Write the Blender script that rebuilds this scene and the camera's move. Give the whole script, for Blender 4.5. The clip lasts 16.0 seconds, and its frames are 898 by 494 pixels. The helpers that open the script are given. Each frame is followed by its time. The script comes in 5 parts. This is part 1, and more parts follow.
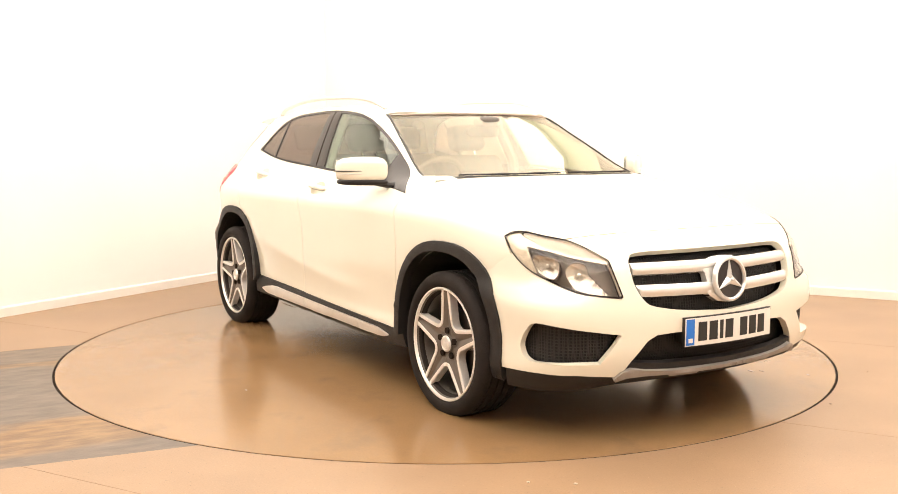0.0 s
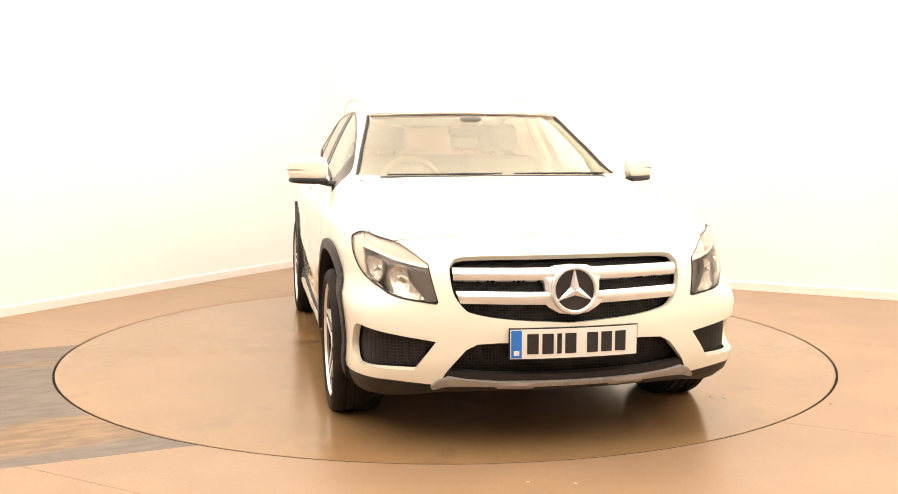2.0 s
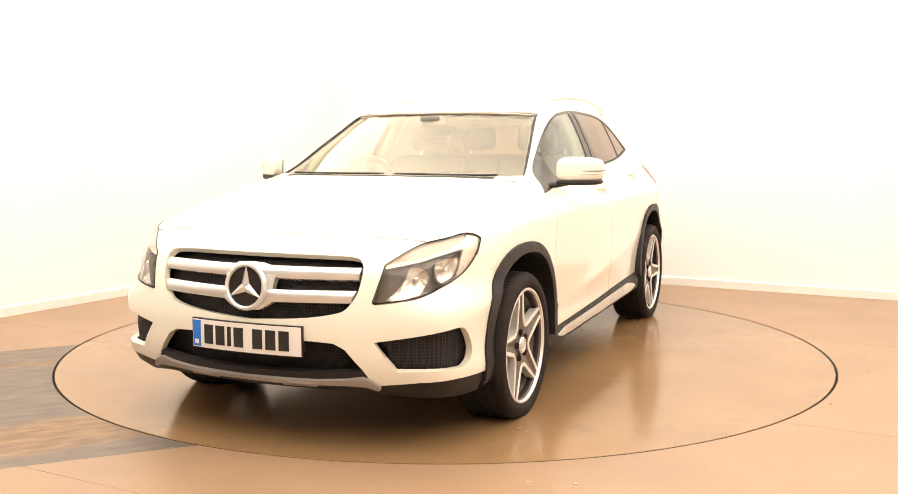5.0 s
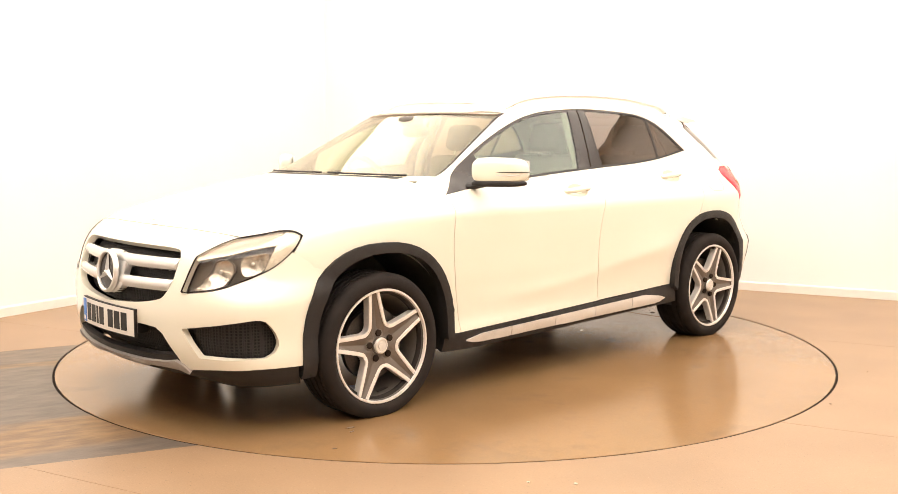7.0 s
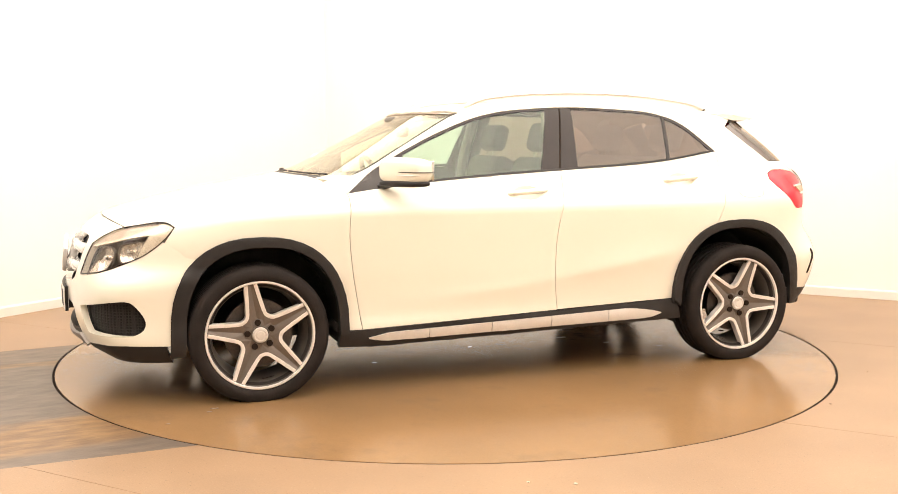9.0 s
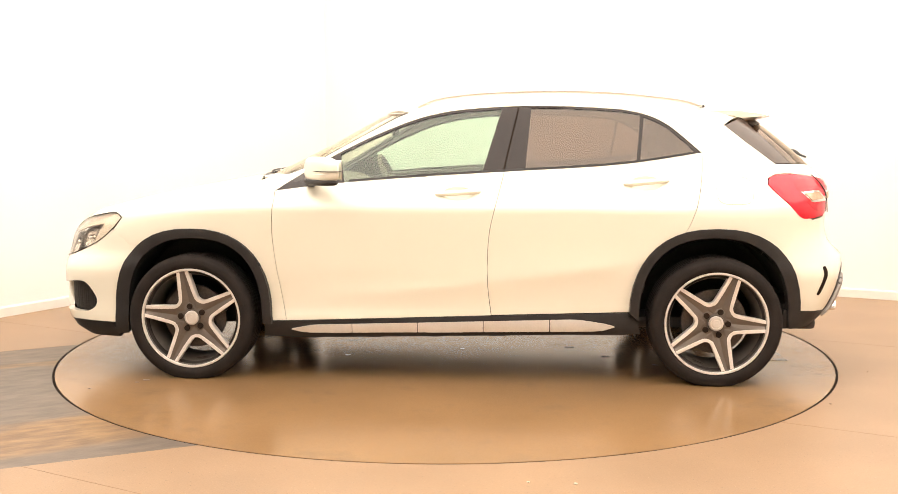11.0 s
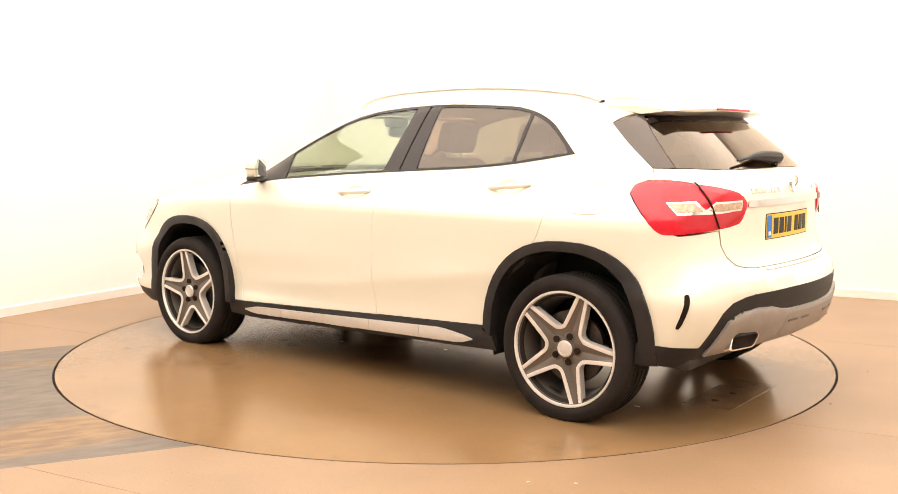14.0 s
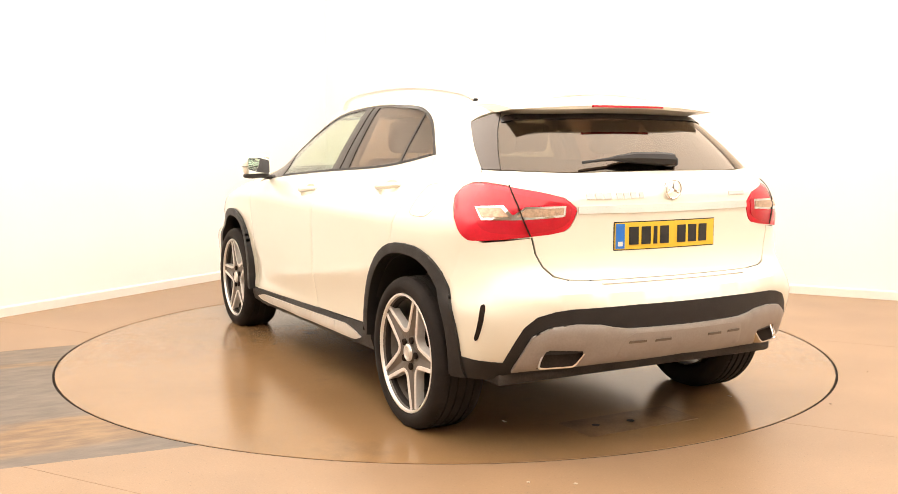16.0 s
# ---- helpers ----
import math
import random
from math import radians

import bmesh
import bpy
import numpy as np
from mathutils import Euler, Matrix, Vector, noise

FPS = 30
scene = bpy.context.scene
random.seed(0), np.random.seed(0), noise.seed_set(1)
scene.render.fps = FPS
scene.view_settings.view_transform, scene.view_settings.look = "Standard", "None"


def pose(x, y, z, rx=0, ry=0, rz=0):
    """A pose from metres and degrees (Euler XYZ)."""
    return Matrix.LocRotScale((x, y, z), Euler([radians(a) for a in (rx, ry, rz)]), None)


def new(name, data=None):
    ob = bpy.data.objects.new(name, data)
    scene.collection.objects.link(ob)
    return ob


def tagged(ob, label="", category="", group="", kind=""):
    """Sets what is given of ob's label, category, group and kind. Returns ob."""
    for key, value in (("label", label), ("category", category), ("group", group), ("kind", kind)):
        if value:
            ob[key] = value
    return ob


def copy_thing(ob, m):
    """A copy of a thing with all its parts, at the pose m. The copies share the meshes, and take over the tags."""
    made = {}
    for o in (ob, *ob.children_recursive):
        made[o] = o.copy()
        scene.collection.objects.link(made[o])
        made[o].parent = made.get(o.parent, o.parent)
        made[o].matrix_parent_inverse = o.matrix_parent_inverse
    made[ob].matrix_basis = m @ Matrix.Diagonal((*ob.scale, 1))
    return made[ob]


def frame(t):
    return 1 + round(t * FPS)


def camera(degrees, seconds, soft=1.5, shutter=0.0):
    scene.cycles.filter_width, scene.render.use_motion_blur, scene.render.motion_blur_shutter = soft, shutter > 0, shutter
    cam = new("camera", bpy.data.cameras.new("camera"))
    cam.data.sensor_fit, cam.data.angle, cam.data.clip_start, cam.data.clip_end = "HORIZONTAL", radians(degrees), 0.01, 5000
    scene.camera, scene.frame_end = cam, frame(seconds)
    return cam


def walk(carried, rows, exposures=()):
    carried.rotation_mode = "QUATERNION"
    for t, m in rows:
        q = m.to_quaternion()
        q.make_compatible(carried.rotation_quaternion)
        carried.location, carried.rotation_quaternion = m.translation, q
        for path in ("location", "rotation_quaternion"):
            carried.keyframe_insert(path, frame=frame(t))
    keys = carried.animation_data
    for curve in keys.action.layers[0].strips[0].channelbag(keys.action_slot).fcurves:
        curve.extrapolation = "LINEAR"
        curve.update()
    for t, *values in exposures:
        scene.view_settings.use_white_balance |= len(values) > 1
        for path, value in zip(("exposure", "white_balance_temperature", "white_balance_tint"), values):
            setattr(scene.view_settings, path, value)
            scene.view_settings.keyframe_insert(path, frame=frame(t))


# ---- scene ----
# ---- camera ----
cam = camera(49.716, 16.0, soft=0.85)
EYE = pose(0, -5.875, 1.2405, 83.764, 0, -0.2)
walk(cam, [(0, EYE), (16, EYE)])

# ---- light: a white studio booth under bright ceiling panels ----
world = bpy.data.worlds.new("world")
scene.world = world
world.use_nodes = True
world.node_tree.nodes["Background"].inputs[0].default_value = (1.0, 0.93, 0.82, 1)
world.node_tree.nodes["Background"].inputs[1].default_value = 0.05
PANEL_GLOW, PANEL_TINT = 3.4, (1.0, 0.905, 0.80)


# ---- materials ----
def material(name, colour, rough=0.5, metal=0.0, coat=0.0, vary=0.06, scale=8.0, bump=0.0, fine=120.0, transmission=0.0, spec=0.5):
    """A surface with cloudy variation at a large scale, fine grain and relief."""
    m = bpy.data.materials.new(name)
    m.use_nodes = True
    t = m.node_tree
    p = t.nodes["Principled BSDF"]
    p.inputs["Roughness"].default_value, p.inputs["Metallic"].default_value = rough, metal
    p.inputs["Coat Weight"].default_value, p.inputs["Coat Roughness"].default_value = coat, 0.04
    p.inputs["Transmission Weight"].default_value = transmission
    p.inputs["Specular IOR Level"].default_value = spec
    where = t.nodes.new("ShaderNodeTexCoord")
    big, small = t.nodes.new("ShaderNodeTexNoise"), t.nodes.new("ShaderNodeTexNoise")
    big.inputs["Scale"].default_value, small.inputs["Scale"].default_value = scale, fine
    big.inputs["Detail"].default_value = 5
    mix = t.nodes.new("ShaderNodeMix")
    mix.data_type = "RGBA"
    mix.inputs[6].default_value = (*[c * (1 - vary) for c in colour], 1)
    mix.inputs[7].default_value = (*[min(1, c * (1 + vary)) for c in colour], 1)
    add = t.nodes.new("ShaderNodeMath")
    add.operation = "MULTIPLY_ADD"
    add.inputs[1].default_value, add.inputs[2].default_value = 0.4, 0.0
    half = t.nodes.new("ShaderNodeMath")
    half.operation = "MULTIPLY_ADD"
    half.inputs[1].default_value = 0.6
    for n in (big, small):
        t.links.new(where.outputs["Object"], n.inputs["Vector"])
    t.links.new(small.outputs["Fac"], add.inputs[0])
    t.links.new(big.outputs["Fac"], half.inputs[0])
    t.links.new(add.outputs[0], half.inputs[2])
    spread = t.nodes.new("ShaderNodeMapRange")
    spread.inputs["From Min"].default_value, spread.inputs["From Max"].default_value = 0.36, 0.64
    t.links.new(half.outputs[0], spread.inputs[0])
    t.links.new(spread.outputs[0], mix.inputs[0])
    t.links.new(mix.outputs[2], p.inputs["Base Color"])
    if bump:
        b = t.nodes.new("ShaderNodeBump")
        b.inputs["Strength"].default_value, b.inputs["Distance"].default_value = bump, 0.002
        t.links.new(small.outputs["Fac"], b.inputs["Height"])
        t.links.new(b.outputs["Normal"], p.inputs["Normal"])
    return m


def glass(name, tint, mirror=0.04, gloss=(1, 1, 1)):
    """A tinted pane: each of its faces lets light through and mirrors more at a slant; mirror is what it mirrors head-on."""
    m = bpy.data.materials.new(name)
    m.use_nodes = True
    t = m.node_tree
    t.nodes.remove(t.nodes["Principled BSDF"])
    clear, shine, mix, edge, power, scale = (t.nodes.new("ShaderNode" + n) for n in ("BsdfTransparent", "BsdfGlossy", "MixShader", "LayerWeight", "Math", "Math"))
    clear.inputs["Color"].default_value = (*tint, 1)
    shine.inputs["Roughness"].default_value = 0.0
    shine.inputs["Color"].default_value = (*gloss, 1)
    edge.inputs["Blend"].default_value = 0.5
    power.operation, scale.operation = "POWER", "MULTIPLY_ADD"
    power.inputs[1].default_value = 5
    scale.inputs[1].default_value, scale.inputs[2].default_value = 1 - mirror, mirror
    t.links.new(edge.outputs["Facing"], power.inputs[0])
    t.links.new(power.outputs[0], scale.inputs[0])
    t.links.new(scale.outputs[0], mix.inputs[0])
    t.links.new(clear.outputs[0], mix.inputs[1])
    t.links.new(shine.outputs[0], mix.inputs[2])
    t.links.new(mix.outputs[0], t.nodes["Material Output"].inputs["Surface"])
    return m


def glow(name, colour, strength):
    m = bpy.data.materials.new(name)
    m.use_nodes = True
    p = m.node_tree.nodes["Principled BSDF"]
    p.inputs["Emission Color"].default_value, p.inputs["Emission Strength"].default_value = (*colour, 1), strength
    return m


def slate_material():
    """Vinyl printed as riven slate: grey with rusty golden streaks along the strip."""
    m = material("slate_vinyl", (0.2, 0.17, 0.145), 0.42, vary=0.25, scale=5, bump=0.3, fine=60)
    t = m.node_tree
    p = t.nodes["Principled BSDF"]
    where = t.nodes.new("ShaderNodeTexCoord")
    turn = t.nodes.new("ShaderNodeMapping")
    turn.vector_type = "POINT"
    turn.inputs["Rotation"].default_value = (0, 0, radians(-25))
    turn.inputs["Scale"].default_value = (1, 1, 1)
    stretch = t.nodes.new("ShaderNodeMapping")
    stretch.inputs["Scale"].default_value = (0.9, 2.6, 1)
    wobble, grain = t.nodes.new("ShaderNodeTexNoise"), t.nodes.new("ShaderNodeTexNoise")
    wobble.inputs["Scale"].default_value, wobble.inputs["Detail"].default_value = 1.1, 7
    grain.inputs["Scale"].default_value, grain.inputs["Detail"].default_value = 7.0, 8
    split = t.nodes.new("ShaderNodeSeparateXYZ")
    shift, across = t.nodes.new("ShaderNodeMath"), t.nodes.new("ShaderNodeMath")
    shift.operation, across.operation = "MULTIPLY_ADD", "MULTIPLY_ADD"
    shift.inputs[1].default_value = 0.80
    across.inputs[1].default_value, across.inputs[2].default_value = 1 / 2.6, (1.5 - 0.40) / 2.6
    ramp, ramp2 = t.nodes.new("ShaderNodeValToRGB"), t.nodes.new("ShaderNodeValToRGB")
    stops = ramp.color_ramp.elements
    stops[0].position, stops[0].color, stops[1].position, stops[1].color = 0, (0, 0, 0, 1), 1, (0, 0, 0, 1)
    for at, v in ((.09, 0), (.15, .75), (.27, 1), (.31, 0), (.70, 0), (.735, .8), (.79, .9), (.83, 0), (.9, .15)):
        stops.new(at).color = (v, v, v, 1)
    ramp2.color_ramp.elements[0].position, ramp2.color_ramp.elements[1].position = 0.38, 0.66
    ramp2.color_ramp.elements[0].color, ramp2.color_ramp.elements[1].color = (0.15, 0.082, 0.034, 1), (0.28, 0.165, 0.07, 1)
    greys = t.nodes.new("ShaderNodeValToRGB")
    greys.color_ramp.elements[0].position, greys.color_ramp.elements[1].position = 0.3, 0.7
    greys.color_ramp.elements[0].color, greys.color_ramp.elements[1].color = (0.085, 0.066, 0.052, 1), (0.165, 0.128, 0.10, 1)
    mix = t.nodes.new("ShaderNodeMix")
    mix.data_type = "RGBA"
    t.links.new(where.outputs["Object"], turn.inputs[0])
    t.links.new(turn.outputs[0], stretch.inputs[0])
    t.links.new(stretch.outputs[0], wobble.inputs["Vector"])
    t.links.new(turn.outputs[0], split.inputs[0])
    t.links.new(wobble.outputs["Fac"], shift.inputs[0])
    t.links.new(split.outputs["Y"], shift.inputs[2])
    t.links.new(shift.outputs[0], across.inputs[0])
    t.links.new(stretch.outputs[0], grain.inputs["Vector"])
    t.links.new(across.outputs[0], ramp.inputs[0])
    t.links.new(grain.outputs["Fac"], ramp2.inputs[0])
    t.links.new(grain.outputs["Fac"], greys.inputs[0])
    t.links.new(ramp.outputs[0], mix.inputs[0])
    t.links.new(greys.outputs[0], mix.inputs[6])
    t.links.new(ramp2.outputs[0], mix.inputs[7])
    t.links.new(mix.outputs[2], p.inputs["Base Color"])
    return m


PAINT = material("pearl_white_paint", (0.82, 0.778, 0.655), 0.28, coat=1.0, vary=0.012, scale=3, fine=900)
CLAD = material("grained_black_plastic", (0.020, 0.0175, 0.017), 0.5, spec=0.35, vary=0.2, scale=14, bump=0.25, fine=700)
GLOSS_BLACK = material("gloss_black_trim", (0.022, 0.016, 0.015), 0.22, spec=0.35, vary=0.1)
TRIM = material("cabin_trim", (0.13, 0.115, 0.10), 0.7, vary=0.15, bump=0.2, fine=300)
DARK = material("dark_lining", (0.04, 0.034, 0.030), 0.8, vary=0.3)
LINING = material("grey_headlining", (0.62, 0.57, 0.50), 0.9, vary=0.08, bump=0.3, fine=500)
SEAT = material("black_seat_fabric", (0.15, 0.13, 0.11), 0.75, vary=0.2, bump=0.4, fine=400)
RUBBER = material("tyre_rubber", (0.022, 0.0175, 0.0155), 0.75, spec=0.16, vary=0.25, scale=10, bump=0.3, fine=300)
ALLOY = material("machined_alloy", (0.84, 0.80, 0.76), 0.32, metal=0.4, vary=0.06, scale=20)
ALLOY_GREY = material("grey_alloy_paint", (0.17, 0.145, 0.125), 0.4, metal=0.6, vary=0.08)
ALLOY_DARK = material("alloy_barrel", (0.13, 0.115, 0.10), 0.5, metal=0.5, vary=0.15)
SILVER = material("satin_silver_trim", (0.74, 0.71, 0.67), 0.36, metal=0.5, vary=0.05, scale=15)
SILVER_BAR = material("silver_grille_bar", (0.80, 0.79, 0.77), 0.25, metal=0.6, vary=0.03)
CHROME = material("chrome", (0.85, 0.84, 0.82), 0.08, metal=1.0, vary=0.02)
STEEL = material("brake_disc_steel", (0.085, 0.072, 0.064), 0.5, metal=0.9, vary=0.2, scale=30)
RED = material("red_lamp_lens", (0.66, 0.008, 0.028), 0.25, coat=0.25, vary=0.08, scale=25)
LAMP_INNER = material("lamp_bulb_insert", (0.52, 0.36, 0.25), 0.25, metal=0.2, vary=0.25, scale=60)
LAMP_BROW = material("lamp_brow", (.50, .40, .33), .3, metal=.2, vary=.1)
RED_DARK = material("deep_red_lamp_lens", (0.52, 0.005, 0.02), 0.22, coat=0.25, vary=0.08, scale=25)
CLEAR_WHITE = material("clear_lamp_insert", (0.80, 0.72, 0.60), 0.2, metal=0.3, vary=0.2, scale=40)
REFLECTOR = material("lamp_reflector", (0.74, 0.68, 0.61), 0.26, metal=0.8, vary=0.25, scale=30)
LAMP_GREY = material("lamp_housing_grey", (0.19, 0.16, 0.14), 0.35, metal=0.3, vary=0.15)
PLATE_WHITE = material("white_plate", (0.80, 0.76, 0.70), 0.35, vary=0.03)
PLATE_YELLOW = material("yellow_plate", (0.80, 0.52, 0.035), 0.35, vary=0.03)
PLATE_BLUE = material("blue_plate_band", (0.02, 0.17, 0.62), 0.35, vary=0.05)
INK = material("plate_black", (0.015, 0.014, 0.014), 0.5, vary=0.1)
GLASS_CLEAR = glass("green_tinted_glass", (0.80, 0.885, 0.815), .05)
GLASS_SCREEN = glass("windscreen_glass", (0.93, 0.91, 0.83), 0.055, (1, .95, .85))
GLASS_DARK = glass("privacy_glass", (0.52, 0.455, 0.395), 0.08, (1, .92, .86))
GLASS_REAR = glass("bronze_rear_glass", (0.41, 0.335, 0.275), 0.10, (1, .90, .79))
SKID = material("grey_skid_trim", (0.34, 0.31, 0.285), 0.45, metal=0.4, vary=0.06, scale=15)
LENS = glass("clear_lamp_lens", (0.97, 0.965, 0.95), 0.025)
MIRROR = material("mirror_glass", (0.85, 0.88, 0.86), 0.02, metal=1.0, vary=0.01)

def honeycomb(name):
    """Black plastic moulded as a honeycomb mesh, the cells' shade painted in."""
    m = material(name, (.018, .016, .015), .6, spec=.25)
    t = m.node_tree
    p = t.nodes["Principled BSDF"]
    where, cell, ramp, b = (t.nodes.new("ShaderNode" + n) for n in ("TexCoord", "TexVoronoi", "ValToRGB", "Bump"))
    cell.feature = "DISTANCE_TO_EDGE"
    cell.inputs["Scale"].default_value, cell.inputs["Randomness"].default_value = 75, .1
    ramp.color_ramp.elements[0].position, ramp.color_ramp.elements[1].position = .10, .22
    ramp.color_ramp.elements[0].color, ramp.color_ramp.elements[1].color = (.022, .019, .018, 1), (.006, .005, .005, 1)
    b.invert = True
    b.inputs["Distance"].default_value = .006
    t.links.new(where.outputs["Object"], cell.inputs["Vector"])
    t.links.new(cell.outputs["Distance"], ramp.inputs[0])
    t.links.new(ramp.outputs[0], p.inputs["Base Color"])
    t.links.new(cell.outputs["Distance"], b.inputs["Height"])
    t.links.new(b.outputs["Normal"], p.inputs["Normal"])
    return m


def dirtied(m, dirt, scale, low, high):
    """Lays blotchy dirt over a material's colour."""
    t = m.node_tree
    p = t.nodes["Principled BSDF"]
    base = p.inputs["Base Color"].links[0].from_socket
    where, blot, ramp, mix = (t.nodes.new("ShaderNode" + n) for n in ("TexCoord", "TexNoise", "ValToRGB", "Mix"))
    blot.inputs["Scale"].default_value, blot.inputs["Detail"].default_value, blot.inputs["Roughness"].default_value = scale, 9, .68
    ramp.color_ramp.elements[0].position, ramp.color_ramp.elements[1].position = low, high
    mix.data_type = "RGBA"
    mix.inputs[7].default_value = (*dirt, 1)
    t.links.new(where.outputs["Object"], blot.inputs["Vector"])
    t.links.new(blot.outputs["Fac"], ramp.inputs[0])
    t.links.new(ramp.outputs[0], mix.inputs[0])
    t.links.new(base, mix.inputs[6])
    t.links.new(mix.outputs[2], p.inputs["Base Color"])
    return m


MESH = honeycomb("honeycomb_plastic")
WALL = material("white_wall_paint", (0.84, 0.825, 0.80), 0.75, vary=0.015, scale=1.5, bump=0.1, fine=260)
SKIRT = material("white_skirting_gloss", (0.78, 0.745, 0.69), 0.4, vary=0.03)
FLOOR = material("speckled_tan_vinyl", (0.29, 0.185, 0.108), 0.40, vary=0.12, scale=1.6, bump=0.15, fine=140)
DISC = material("turntable_vinyl", (0.262, 0.155, 0.074), 0.17, vary=0.14, scale=1.3, bump=0.10, fine=150)
dirtied(FLOOR, (.15, .10, .065), 85, .60, .68)
dirtied(FLOOR, (.45, .33, .22), 120, .62, .69)
dirtied(DISC, (.185, .118, .066), 2.6, .54, .78)
dirtied(DISC, (.34, .22, .12), 40, .66, .74)
PIT = material("dark_gap", (0.022, 0.015, 0.011), 0.9, spec=.1, vary=0.3)
SLATE = slate_material()
PANEL = glow("ceiling_panel_light", PANEL_TINT, PANEL_GLOW)


# ---- mesh helpers ----
def part(name, bm, mat, parent=None, label="", smooth=35, mats=()):
    """Links a bmesh as one mesh object, under a thing or a part."""
    me = bpy.data.meshes.new(name)
    bm.to_mesh(me)
    bm.free()
    for one in (mat, *mats):
        me.materials.append(one)
    if smooth:
        me.shade_smooth()
        me.set_sharp_from_angle(angle=radians(smooth))
    ob = new(name, me)
    ob.parent = parent
    if label:
        tagged(ob, label)
    return ob


def twin(ob, m):
    """A part of its own on the same mesh, under the same thing, at the pose m."""
    o = ob.copy()
    scene.collection.objects.link(o)
    o.matrix_basis = m
    for child in ob.children:
        c = child.copy()
        scene.collection.objects.link(c)
        c.parent = o
    return o


def box(x0, x1, y0, y1, z0, z1, bevel=0.0, segments=2, bm=None):
    bm = bm or bmesh.new()
    made = bmesh.ops.create_cube(bm, size=1)["verts"]
    for v in made:
        v.co = Vector(((x0 + x1) / 2 + v.co.x * (x1 - x0), (y0 + y1) / 2 + v.co.y * (y1 - y0), (z0 + z1) / 2 + v.co.z * (z1 - z0)))
    if bevel:
        edges = list({e for v in made for e in v.link_edges})
        bmesh.ops.bevel(bm, geom=edges, offset=bevel, segments=segments, affect="EDGES", profile=0.5)
    return bm


def lathe(profile, steps=48, bm=None, close=False):
    """Turns (radius, along) pairs round the y axis."""
    bm = bm or bmesh.new()
    rings = []
    for i in range(steps):
        a = 2 * math.pi * i / steps
        rings.append([bm.verts.new((r * math.sin(a), y, r * math.cos(a))) for r, y in profile])
    n = len(profile)
    for i in range(steps):
        p, q = rings[i], rings[(i + 1) % steps]
        for j in range(n if close else n - 1):
            k = (j + 1) % n
            bm.faces.new((p[j], p[k], q[k], q[j]))
    bmesh.ops.remove_doubles(bm, verts=bm.verts, dist=1e-5)
    bmesh.ops.recalc_face_normals(bm, faces=bm.faces)
    return bm


def tube(points, radius, sides=10, flat=1.0, bm=None):
    """A bent bar through points; flat squeezes it along z."""
    bm = bm or bmesh.new()
    pts = [Vector(p) for p in points]
    rings = []
    for i, p in enumerate(pts):
        d = (pts[min(i + 1, len(pts) - 1)] - pts[max(i - 1, 0)]).normalized()
        side = d.cross(Vector((0, 0, 1)))
        side = side.normalized() if side.length > 1e-3 else Vector((1, 0, 0))
        up = side.cross(d)
        r = radius[i] if isinstance(radius, (list, tuple)) else radius
        rings.append([bm.verts.new(p + side * r * math.cos(a) + up * r * flat * math.sin(a)) for a in (2 * math.pi * k / sides for k in range(sides))])
    for a, b in zip(rings, rings[1:]):
        for k in range(sides):
            bm.faces.new((a[k], a[(k + 1) % sides], b[(k + 1) % sides], b[k]))
    bm.faces.new(rings[0][::-1])
    bm.faces.new(rings[-1])
    bmesh.ops.recalc_face_normals(bm, faces=bm.faces)
    return bm


def slab(outline, depth, to_place, bm=None):
    """A flat outline (u, v) with depth; to_place turns (u, v, depth) into a point."""
    bm = bm or bmesh.new()
    a = [bm.verts.new(to_place(u, v, 0)) for u, v in outline]
    b = [bm.verts.new(to_place(u, v, depth)) for u, v in outline]
    bm.faces.new(a[::-1])
    bm.faces.new(b)
    for i in range(len(a)):
        j = (i + 1) % len(a)
        bm.faces.new((a[i], a[j], b[j], b[i]))
    bmesh.ops.recalc_face_normals(bm, faces=bm.faces)
    return bm


def spline(points, n=6, closed=False):
    """A smooth line through points."""
    p = np.array(points, float)
    out = []
    m = len(p)
    for i in range(m if closed else m - 1):
        a, b, c, d = (p[(i + k) % m] if closed else p[min(max(i + k, 0), m - 1)] for k in (-1, 0, 1, 2))
        for t in np.linspace(0, 1, n, endpoint=False):
            out.append(.5 * (2 * b + (c - a) * t + (2 * a - 5 * b + 4 * c - d) * t * t + (3 * b - a - 3 * c + d) * t ** 3))
    if not closed:
        out.append(p[-1])
    return [tuple(q) for q in out]


def within(poly, q):
    """Which of the points q lie inside the polygon."""
    poly, inside = np.array(poly), np.zeros(len(q), bool)
    for (x0, y0), (x1, y1) in zip(poly, np.roll(poly, -1, 0)):
        if y0 != y1:
            inside ^= ((y0 > q[:, 1]) != (y1 > q[:, 1])) & (q[:, 0] < (x1 - x0) * (q[:, 1] - y0) / (y1 - y0) + x0)
    return inside


def dense(poly, step):
    out = []
    for a, b in zip(poly, [*poly[1:], poly[0]]):
        n = max(1, math.ceil(math.hypot(b[0] - a[0], b[1] - a[1]) / step))
        out += [(a[0] + (b[0] - a[0]) * k / n, a[1] + (b[1] - a[1]) * k / n) for k in range(n)]
    return out


